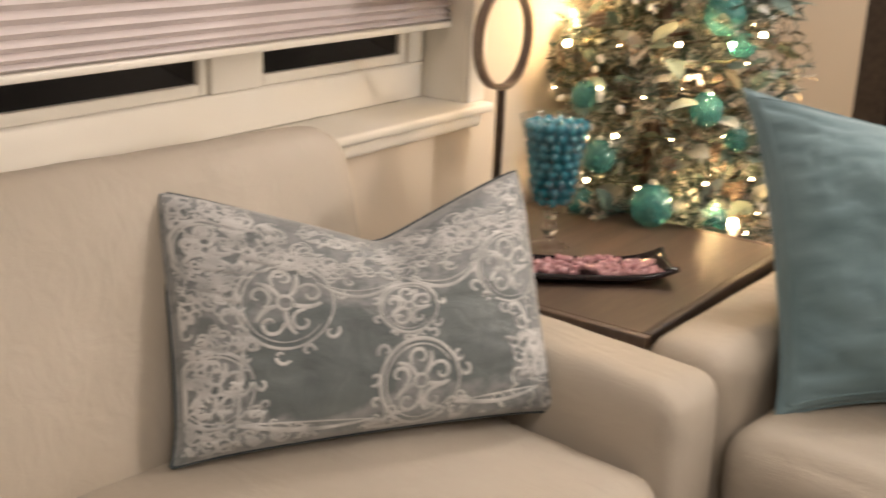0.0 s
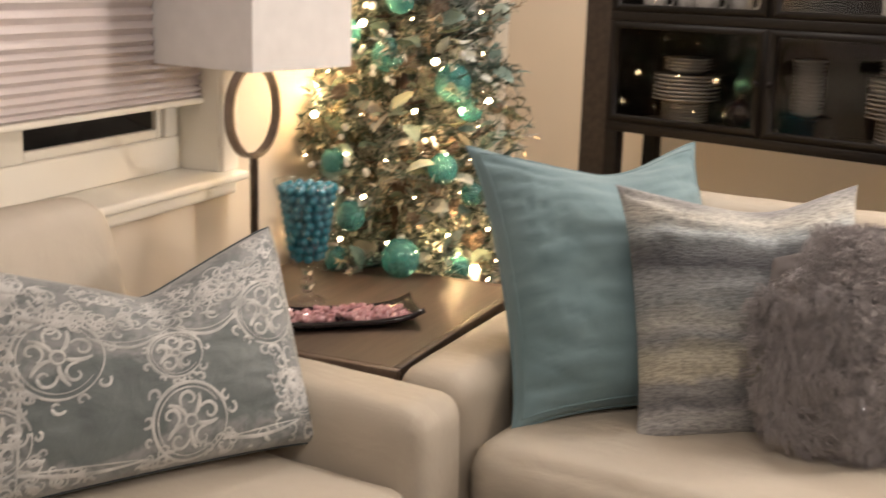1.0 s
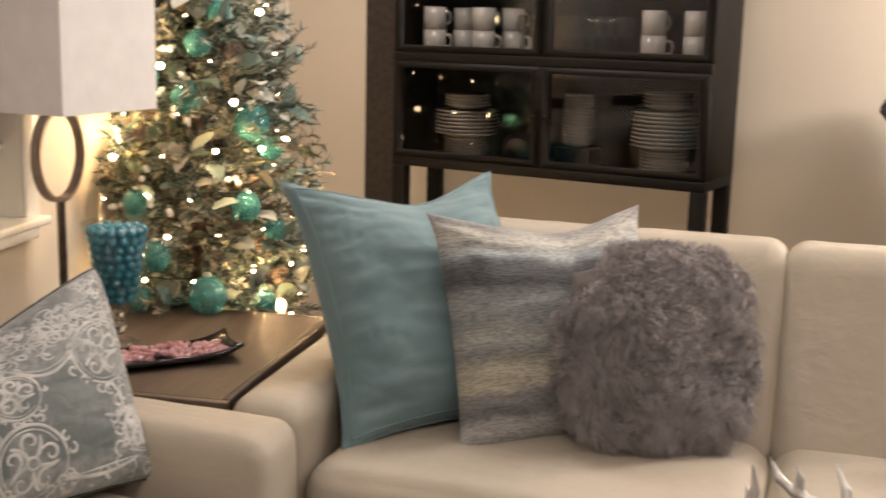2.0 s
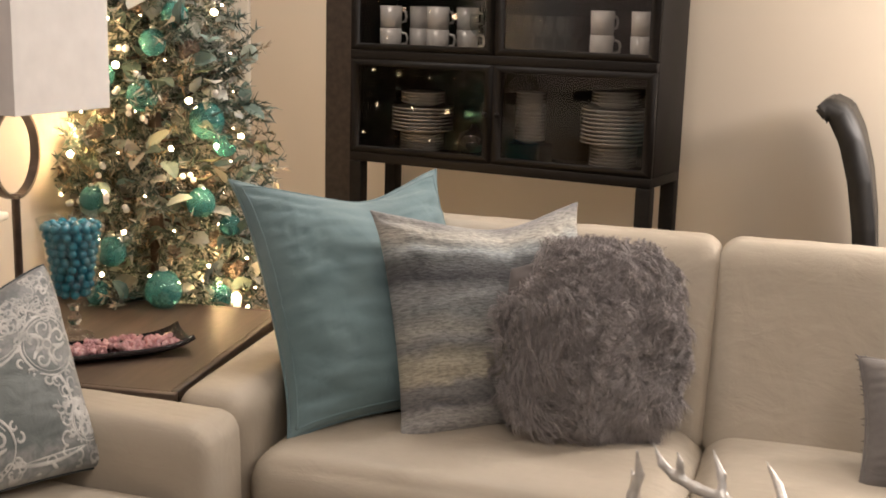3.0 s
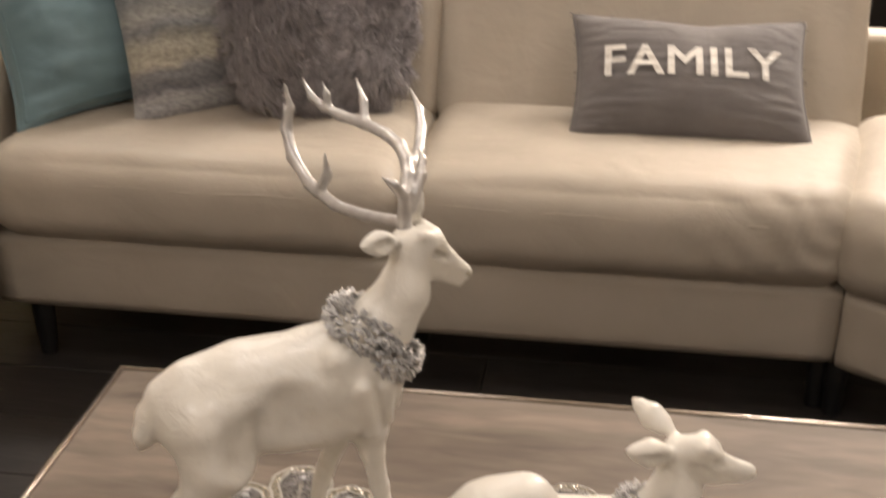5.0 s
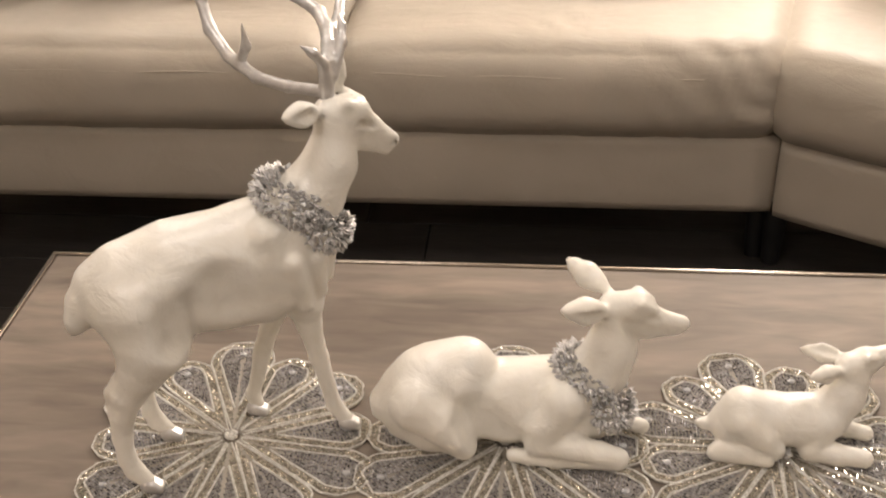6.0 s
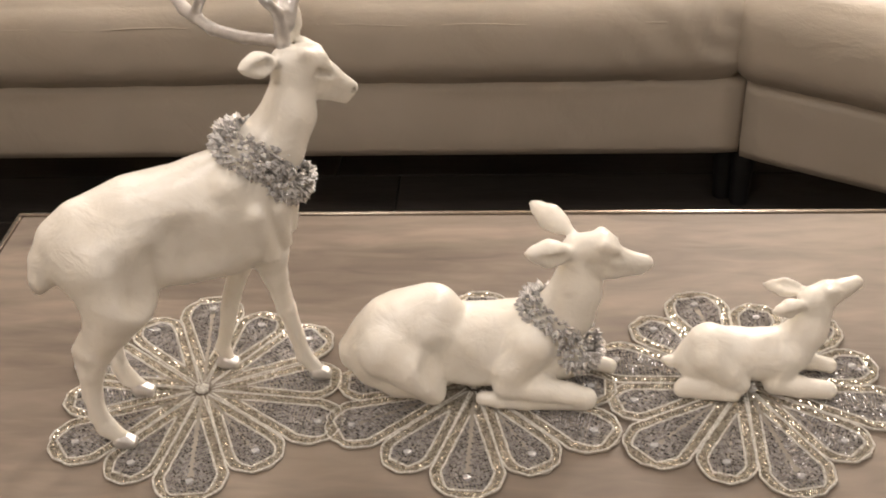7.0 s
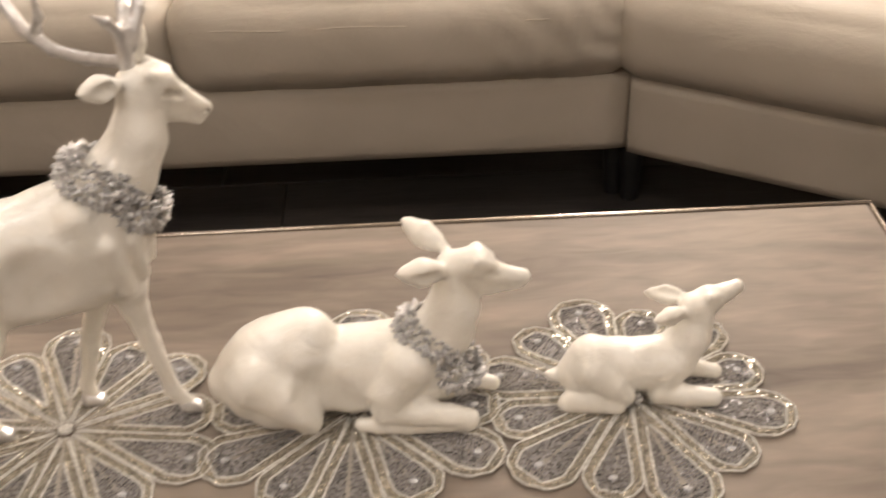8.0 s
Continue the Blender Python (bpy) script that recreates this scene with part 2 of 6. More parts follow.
def figurine_material():
    m = mat("pearl_white_resin", (0.80, 0.77, 0.70), 0.36, coat=0.22)
    c = coords(m)
    r = ramp(m, noise_tex(m, c, 22.0, 5), "Fac", ((0.3, (0.79, 0.755, 0.675)), (0.7, (0.88, 0.855, 0.795))))
    link(m, r, "Color", bsdf(m), "Base Color")
    spark = add(m, "ShaderNodeTexVoronoi", Scale=520.0)
    link(m, c, "Vector", spark, "Vector")
    s = ramp(m, spark, "Color", ((0.90, (0.38,) * 3), (0.97, (0.10,) * 3)))
    link(m, s, "Color", bsdf(m), "Roughness")
    g = bump(m, noise_tex(m, c, 380.0, 3), "Fac", 0.16, 0.0012)
    bump(m, noise_tex(m, c, 30.0, 5, 0.6), "Fac", 0.50, 0.007, g)
    return m


PEARL = figurine_material()
SILVER = mottled("silver_paint", (0.50, 0.485, 0.47), (0.68, 0.665, 0.65), 60.0, 0.3, 0.3, 300.0, metal=0.5)
SILVER_GLITTER = mottled("silver_glitter", (0.44, 0.435, 0.43), (0.76, 0.75, 0.74), 260.0, 0.26, 0.6, 500.0, metal=0.35)


def bead_material(name, low, high, rough, metal=0.0):
    m = mat(name, low, rough, metal, coat=0.3)
    g = add(m, "ShaderNodeNewGeometry")
    r = ramp(m, g, "Random Per Island", ((0.0, low), (1.0, high)))
    link(m, r, "Color", bsdf(m), "Base Color")
    return m


BEAD_WHITE = bead_material("pearl_beads", (0.62, 0.60, 0.55), (0.86, 0.845, 0.80), 0.18)
BEAD_GOLD = bead_material("champagne_beads", (0.30, 0.27, 0.21), (0.95, 0.91, 0.82), 0.12, 0.75)
BEAD_GREY = bead_material("lilac_grey_beads", (0.075, 0.07, 0.07), (0.58, 0.56, 0.56), 0.2, 0.3)
GEM = mat("clear_gem", (0.85, 0.85, 0.86), 0.08, trans=0.45, ior=1.5, coat=0.5)
MAT_CLOTH = fabric_material("mat_backing", (0.32, 0.29, 0.25), (0.38, 0.35, 0.30), 20.0)

# ---- mesh helpers ----


def mesh_of(bm, name, material, smooth=True):
    me = bpy.data.meshes.new(name)
    bm.to_mesh(me)
    bm.free()
    for p in me.polygons:
        p.use_smooth = smooth
    for m in (material if isinstance(material, (list, tuple)) else (material,)):
        me.materials.append(m)
    return me


def part(name, bm, material, parent, label="", smooth=True):
    """Links a bmesh, or a mesh that is there already, as one object under a thing or a part."""
    me = bm if isinstance(bm, bpy.types.Mesh) else mesh_of(bm, name, material, smooth)
    ob = new(name, me)
    ob.parent = parent
    if label:
        ob["label"] = label
    return ob


def thing(name, label, category, m=None, group="", kind=""):
    ob = new(name)
    ob.empty_display_size = 0.05
    if m is not None:
        ob.matrix_world = m
    return tagged(ob, label, category, group, kind)


def solid(name, bm, material, label, category, m=None, group="", kind="", smooth=True):
    me = bm if isinstance(bm, bpy.types.Mesh) else mesh_of(bm, name, material, smooth)
    ob = new(name, me)
    if m is not None:
        ob.matrix_world = m
    return tagged(ob, label, category, group, kind)


def box(x0, x1, y0, y1, z0, z1, bevel=0.003, bm=None, seg=2):
    """A box with worn edges."""
    own = bmesh.new()
    bmesh.ops.create_cube(own, size=1)
    bmesh.ops.scale(own, vec=(x1 - x0, y1 - y0, z1 - z0), verts=own.verts)
    bmesh.ops.translate(own, vec=((x0 + x1) / 2, (y0 + y1) / 2, (z0 + z1) / 2), verts=own.verts)
    if bevel:
        bmesh.ops.bevel(own, geom=own.edges[:], offset=bevel, segments=seg, affect="EDGES", profile=0.5)
    if bm is None:
        return own
    me = bpy.data.meshes.new("joined")
    own.to_mesh(me)
    own.free()
    bm.from_mesh(me)
    bpy.data.meshes.remove(me)
    return bm


def lathe(profile, steps=32, bm=None):
    """Turns a list of (radius, height) round z."""
    bm = bm or bmesh.new()
    rows = []
    for r, z in profile:
        rows.append([bm.verts.new((r * math.cos(a), r * math.sin(a), z)) for a in (2 * math.pi * i / steps for i in range(steps))])
    for a, b in zip(rows, rows[1:]):
        for i in range(steps):
            bm.faces.new((a[i], a[(i + 1) % steps], b[(i + 1) % steps], b[i]))
    for row, flip in ((rows[0], True), (rows[-1], False)):
        if row[0].co.xy.length > 1e-5:
            bm.faces.new(row[::-1] if flip else row)
    bmesh.ops.remove_doubles(bm, verts=bm.verts, dist=1e-6)
    return bm


def tube(points, radii, sides=8, bm=None):
    """A tapered tube along points."""
    bm = bm or bmesh.new()
    pts = [Vector(p) for p in points]
    if isinstance(radii, (int, float)):
        radii = [radii] * len(pts)
    rows, up = [], Vector((0.12, 0.3, 1)).normalized()
    for i, p in enumerate(pts):
        d = (pts[min(i + 1, len(pts) - 1)] - pts[max(i - 1, 0)]).normalized()
        a = d.cross(up)
        a = a.normalized() if a.length > 1e-4 else d.orthogonal().normalized()
        b = d.cross(a)
        rows.append([bm.verts.new(p + radii[i] * (math.cos(t) * a + math.sin(t) * b)) for t in (2 * math.pi * k / sides for k in range(sides))])
    for a, b in zip(rows, rows[1:]):
        for k in range(sides):
            bm.faces.new((a[k], a[(k + 1) % sides], b[(k + 1) % sides], b[k]))
    bm.faces.new(rows[0][::-1])
    bm.faces.new(rows[-1])
    return bm


def frame_ring(a0, a1, b0, b1, s, d0, d1, upright=True, top=None):
    """A rectangular frame s wide in one piece: upright in x and z with depth d0 to d1 in y, or flat in x and y with height d0 to d1."""
    top = s if top is None else top
    bm = bmesh.new()
    loops = []
    for d in (d0, d1):
        for u, v in ((0, 0), (s, top)):
            pts = ((a0 + u, b0 + v), (a1 - u, b0 + v), (a1 - u, b1 - v), (a0 + u, b1 - v))
            loops.append([bm.verts.new((p, d, q) if upright else (p, q, d)) for p, q in pts])
    for one, two in ((0, 1), (2, 3), (0, 2), (1, 3)):
        for i in range(4):
            j = (i + 1) % 4
            bm.faces.new((loops[one][i], loops[one][j], loops[two][j], loops[two][i]))
    bmesh.ops.recalc_face_normals(bm, faces=bm.faces)
    bmesh.ops.bevel(bm, geom=bm.edges[:], offset=min(0.002, s * 0.3), segments=2, affect="EDGES")
    return bm


def softbox(size, r, n=(24, 24, 12), bulge=(0, 0, 0), warp=None, wrinkle=0.0, seed=0.0):
    """An upholstered block: rounded by r, bulging by bulge on its faces, with soft dents. warp moves a vertex."""
    half = Vector(size) / 2
    bm = bmesh.new()
    seen = {}

    def vert(p):
        key = tuple(round(c, 5) for c in p)
        if key in seen:
            return seen[key]
        q = Vector([math.sin(c * math.pi / 2) * 0.35 + c * 0.65 for c in p])
        full = Vector([q[i] * half[i] for i in range(3)])
        inner = Vector([max(-(half[i] - r), min(half[i] - r, full[i])) for i in range(3)])
        off = full - inner
        pos = inner + off.normalized() * r if off.length > 1e-9 else full
        u = (1 - q.x ** 2), (1 - q.y ** 2), (1 - q.z ** 2)
        pos.x += math.copysign(bulge[0] * u[1] * u[2], q.x) if abs(p[0]) > 0.999 else 0
        pos.y += math.copysign(bulge[1] * u[0] * u[2], q.y) if abs(p[1]) > 0.999 else 0
        pos.z += math.copysign(bulge[2] * u[0] * u[1], q.z) if abs(p[2]) > 0.999 else 0
        if wrinkle:
            w = noise.noise(Vector((pos.x * 5 + seed, pos.y * 5, pos.z * 5))) * 0.6 + noise.noise(Vector((pos.x * 17 + seed, pos.y * 13, pos.z * 17))) * 0.3
            d = off.normalized() if off.length > 1e-9 else Vector((0, 0, 1))
            pos += d * wrinkle * w
        if warp:
            pos = warp(pos)
        seen[key] = bm.verts.new(pos)
        return seen[key]

    for axis in range(3):
        a, b = [i for i in range(3) if i != axis]
        for side in (-1, 1):
            for i in range(n[a]):
                for j in range(n[b]):
                    quad = []
                    for di, dj in ((0, 0), (1, 0), (1, 1), (0, 1)):
                        p = [0, 0, 0]
                        p[axis] = side
                        p[a], p[b] = -1 + 2 * (i + di) / n[a], -1 + 2 * (j + dj) / n[b]
                        quad.append(vert(p))
                    bm.faces.new(quad)
    bmesh.ops.recalc_face_normals(bm, faces=bm.faces)
    return bm


# ---- cushions ----


def cushion_point(u, v, side, w, h, t, pinch, chop, lump, seed):
    """A point of a stuffed cushion in its own plane: u, v from -1 to 1, side +1 front, -1 back."""
    au, av = abs(u), abs(v)
    x = u * w / 2 * (1 - pinch * (1 - v * v) * au ** 2)
    y = v * h / 2 * (1 - pinch * (1 - u * u) * av ** 2)
    dip = max(0.0, 1.04 - math.hypot(u - 0.12, 0.05) / (1.12 if u < 0.12 else 0.88)) ** 1.15 * max(0.0, (v + 0.3) / 1.3) ** 1.6
    if chop < 0.1:
        dip = math.cos(min(1.0, abs(u - 0.16) / (1.16 if u < 0.16 else 0.84)) * math.pi / 2) ** 1.9 * max(0.0, (v + 0.3) / 1.3) ** 1.6
    y -= chop * dip
    ear_tip = (au * av) ** 7 * (1.0 if 0.02 < chop < 0.1 else -0.6 if chop > 0.1 and v > 0 else 0.7 if chop > 0.1 else 0.0)
    x, y = x * (1 + 0.05 * ear_tip), y * (1 + 0.04 * ear_tip)
    thick = max(0.0, (1 - au ** 2.6) * (1 - av ** 2.6)) ** (0.52 if chop < 0.1 else 0.42)
    z = side * t / 2 * thick * (1 - 0.35 * (chop > 0) * math.exp(-((u - 0.12) / 0.22) ** 2) * max(0.0, v))
    fold = noise.noise(Vector((x * 6 + seed, y * 6, side * 3.0))) * 0.6 + noise.noise(Vector((x * 15 + seed, y * 9, side * 5.0))) * 0.35
    edge = max(0.0, 1 - max(au, av) ** 6)
    z += lump * fold * edge
    pleat = noise.noise(Vector((u * 2.0 + seed, v * 11.0, 4.0 + side)))
    z += lump * (0.9 if chop < 0.1 else 0.3) * pleat * edge * (0.25 + 0.75 * au)
    fine = noise.noise(Vector((u * 1.6 + seed, v * 19.0 + 2.5 * noise.noise(Vector((u * 2, v * 3, seed))), 14.0 + side)))
    z += 0.34 * lump * fine * edge * (0.02 < chop < 0.1) * (0.2 + 0.8 * min(1.0, au * 1.3))
    crease = abs(noise.noise(Vector((u * 1.3 + seed, v * 5.0 + 0.8 * u, 9.0 + side))))
    z -= lump * 0.55 * max(0.0, 0.11 - crease) / 0.11 * edge * min(1.0, max(0.0, au - 0.05) * 1.6)
    return Vector((x, y, z))


def cushion_mesh(name, material, w, h, t, pinch=0.10, chop=0.0, lump=0.010, seed=0.0, n=76):
    bm = bmesh.new()
    uv = bm.loops.layers.uv.new("UVMap")
    grid = {}
    for side in (1, -1):
        for i in range(n + 1):
            for j in range(n + 1):
                rim = i in (0, n) or j in (0, n)
                if rim and side < 0:
                    grid[side, i, j] = grid[1, i, j]
                    continue
                u, v = math.sin((-1 + 2 * i / n) * math.pi / 2), math.sin((-1 + 2 * j / n) * math.pi / 2)
                grid[side, i, j] = bm.verts.new(cushion_point(u, v, side, w, h, t, pinch, chop, lump, seed))
        for i in range(n):
            for j in range(n):
                ids = [(i, j), (i + 1, j), (i + 1, j + 1), (i, j + 1)]
                f = bm.faces.new([grid[(side, *q)] for q in (ids if side > 0 else ids[::-1])])
                for lp, (a, b) in zip(f.loops, ids if side > 0 else ids[::-1]):
                    lp[uv].uv = (0.5 + 0.5 * math.sin((-1 + 2 * a / n) * math.pi / 2), 0.5 + 0.5 * math.sin((-1 + 2 * b / n) * math.pi / 2))
    return mesh_of(bm, name, material)


def rim_points(w, h, t, pinch, chop, lump, seed, n=40, inset=1.0, full=0.0):
    pts = []
    for a, b, c, d in ((-1, -1, 1, -1), (1, -1, 1, 1), (1, 1, -1, 1), (-1, 1, -1, -1)):
        for i in range(n):
            k = i / n
            pts.append(cushion_point((a + (c - a) * k) * inset, (b + (d - b) * k) * inset, 1, w, h, full, pinch, chop, lump if full else 0.0, seed))
    return pts + pts[:1]


def plane_pose(corner, across, up):
    """The pose of a thing whose middle lies between a lower corner and its edges across and up; its front is across x up."""
    a, u = Vector(across), Vector(up)
    x = a.normalized()
    z = x.cross(u).normalized()
    y = z.cross(x)
    c = Vector(corner) + a / 2 + u / 2
    return Matrix(((x.x, y.x, z.x, c.x), (x.y, y.y, z.y, c.y), (x.z, y.z, z.z, c.z), (0, 0, 0, 1)))


# ---- the room ----
TURN_W = pose(-1.265, 2.0, 0, 0, 0, 7.5)  # window wall: x = 0 is its face, y runs along it, the room lies at x > 0
SILL_Z, OPEN_TOP, OPEN_END = 0.885, 2.05, 0.235


def room():
    f = box(-3.4, 5.2, -3.6, 5.2, -0.12, -0.012, 0)
    floor = solid("floor", f, FLOOR_WOOD, "dark brown wooden floor boards", "floor", kind="structure", smooth=False)
    c = box(-3.4, 5.2, -3.6, 5.2, 2.46, 2.6, 0)
    solid("ceiling", c, CEILING, "plain off-white painted ceiling", "ceiling", kind="structure", smooth=False)
    w = bmesh.new()
    box(-0.24, 0, -6.0, 2.6, 0, SILL_Z - 0.05, 0, w)
    box(-0.24, 0, -6.0, 2.6, OPEN_TOP, 2.46, 0, w)
    box(-0.24, 0, OPEN_END, 2.6, SILL_Z - 0.05, OPEN_TOP, 0, w)
    box(-0.24, 0, -6.0, -2.2, SILL_Z - 0.05, OPEN_TOP, 0, w)
    solid("wall_west", w, WALL, "beige painted wall with the window in it", "wall", TURN_W, kind="structure", smooth=False)
    n = box(-3.0, 5.0, 0, 0.2, 0, 2.46, 0)
    solid("wall_north", n, WALL, "beige painted wall behind the china cabinet", "wall", pose(0.2, 3.75, 0, 0, 0, -9), kind="structure", smooth=False)
    wall = pose(0.2, 3.75, 0, 0, 0, -9)
    # narrow dark brown strip, full height, left of the cabinet
    casing = box(-1.305, -1.175, -0.022, 0.0, 0, 2.2, 0.004)
    solid("dark_strip", casing, EDGE, "dark brown upright strip on the wall beside the china cabinet", "casing", wall, kind="structure", smooth=False)
    solid("trim_2", box(-1.725, -1.655, -0.016, 0.0, 0, 2.2, 0.004), WHITE, "white painted casing behind the tree", "casing", wall, kind="structure", smooth=False)
    solid("wall_east", box(4.8, 5.0, -3.5, 5.0, 0, 2.46, 0), WALL, "beige painted wall", "wall", kind="structure", smooth=False)
    solid("wall_south", box(-3.2, 5.0, -3.4, -3.2, 0, 2.46, 0), WALL, "beige painted wall", "wall", kind="structure", smooth=False)
    return floor


FLOOR = room()


def window():
    t = thing("window_1", "white framed window, black with night behind the half-lowered shade", "window", TURN_W, kind="structure")
    s = box(-0.16, 0.05, -2.26, OPEN_END + 0.055, SILL_Z - 0.022, SILL_Z, 0.008, None, 3)
    part("window_sill", s, WHITE, t, "moulded white window sill")
    part("apron", box(0.001, 0.03, -2.24, OPEN_END + 0.03, SILL_Z - 0.055, SILL_Z - 0.0225, 0.01, None, 3), WHITE, t)
    part("reveal", box(-0.16, 0.004, OPEN_END - 0.012, OPEN_END + 0.0, SILL_Z, OPEN_TOP, 0.002), WHITE, t)
    part("casing", box(0.001, 0.018, OPEN_END - 0.01, OPEN_END + 0.055, SILL_Z + 0.0005, OPEN_TOP + 0.06, 0.004), WHITE, t)
    x0, x1 = -0.155, -0.105
    bottom, top = SILL_Z + 0.082, OPEN_TOP - 0.05
    part("lower_rail", box(x0, x1, -2.2, OPEN_END - 0.0125, SILL_Z, bottom, 0.006), WHITE, t)
    part("upper_rail", box(x0, x1, -2.2, OPEN_END - 0.0125, top, OPEN_TOP, 0.006), WHITE, t)
    for y, w in ((OPEN_END - 0.042, 0.058), (-0.385, 0.13), (-1.165, 0.13), (-2.16, 0.08)):
        part("stile", box(x0 + 0.001, x1 - 0.001, y - w / 2, y + w / 2, bottom, top, 0.006), WHITE, t)
    for a, b in ((-0.32, OPEN_END - 0.071), (-1.10, -0.45), (-2.12, -1.23)):
        sash = bmesh.new()
        for q in ((a, a + 0.02, bottom, top), (b - 0.02, b, bottom, top), (a + 0.02, b - 0.02, bottom, bottom + 0.022), (a + 0.02, b - 0.02, top - 0.02, top)):
            box(-0.145, -0.118, q[0], q[1], q[2], q[3], 0.003, sash)
        part("sash", sash, WHITE, t)
        part("pane", box(-0.138, -0.132, a + 0.018, b - 0.018, bottom + 0.02, top - 0.018, 0), NIGHT_GLASS, t, "black window pane")
    return t


window()


def pleated_shade():
    """A cellular shade: a zigzag sheet, its lowest pleats stacked closely."""
    t = thing("pleated_shade", "pinkish white pleated window shade, half lowered", "window shade", TURN_W)
    bm = bmesh.new()
    y0, y1, low, high = -2.14, OPEN_END - 0.014, 1.064, OPEN_TOP - 0.05
    zs, z, k = [], low, 0
    while z < high:
        zs.append(z)
        z += 0.006 + 0.0045 * min(k / 6.0, 1.0) + (0.004 if k > 14 else 0)
        k += 1
    rows = []
    for i, z in enumerate(zs):
        x = -0.045 + (0.007 if i % 2 else -0.007)
        rows.append([bm.verts.new((x, y, z)) for y in (y0, y1)] + [bm.verts.new((x - 0.026 - (0.014 if i % 2 else 0.0), y, z)) for y in (y1, y0)])
    for a, b in zip(rows, rows[1:]):
        for i in range(4):
            bm.faces.new((a[i], a[(i + 1) % 4], b[(i + 1) % 4], b[i]))
    bm.faces.new(rows[0][::-1])
    bm.faces.new(rows[-1])
    bmesh.ops.recalc_face_normals(bm, faces=bm.faces)
    part("pleats", bm, BLIND, t, smooth=False)
    part("bottom_rail", box(-0.074, -0.034, y0, y1, low - 0.014, low - 0.0005, 0.003), WHITE, t)
    part("head_rail", box(-0.085, -0.025, y0, y1, high, OPEN_TOP - 0.0005, 0.003), WHITE, t)


pleated_shade()

# ---- sofas ----


def sofa_leg(parent, x, y, h):
    p = lathe([(0.017, 0), (0.019, 0.004), (0.024, h * 0.6), (0.026, h)], 16)
    ob = part("leg", p, BLACK, parent, "black tapered leg")
    ob.location = (x, y, 0)


def window_sofa():
    """The sofa under the window; it faces +x. Its near end lies out of sight."""
    t = thing("sofa", "beige leather sofa under the window, with a broad arm", "sofa")
    y0, arm0, arm1 = -0.55, 1.695, 1.872
    front = -0.385
    ends = [y0, 0.62, arm0]
    part("base", softbox((0.74, arm1 - y0 - 0.02, 0.165), 0.02, (10, 20, 6)), LEATHER, t).location = (front - 0.385, (y0 + arm1) / 2, 0.235)
    for a, b in zip(ends, ends[1:]):
        bm = softbox((0.62, b - a - 0.006, 0.215), 0.055, (30, 34, 12), (0.012, 0, 0.016), None, 0.006, a)
        part("seat_cushion", bm, LEATHER, t).location = (front - 0.30, (a + b) / 2, 0.392)

        def lean(p):
            return Vector((p.x - (0.22 + 0.5 * p.x) * (p.z + 0.22), p.y, p.z))

        bm = softbox((0.15, b - a - 0.006 - 0.03, 0.50), 0.07, (12, 30, 24), (0.02, 0, 0.0), lean, 0.006, b)
        part("back_cushion", bm, LEATHER, t).location = (-1.005, (a + b) / 2 - 0.02, 0.69)
    bm = softbox((0.80, arm1 - arm0, 0.47), 0.045, (26, 12, 18), (0.008, 0.0, 0.006), None, 0.004, 3.0)
    part("arm", bm, LEATHER, t).location = (front - 0.405, (arm0 + arm1) / 2, 0.385)
    for x, y in ((front - 0.06, arm1 - 0.1), (front - 0.68, arm1 - 0.1), (front - 0.06, y0 + 0.1), (front - 0.68, y0 + 0.1)):
        sofa_leg(t, x, y, 0.16)


window_sofa()


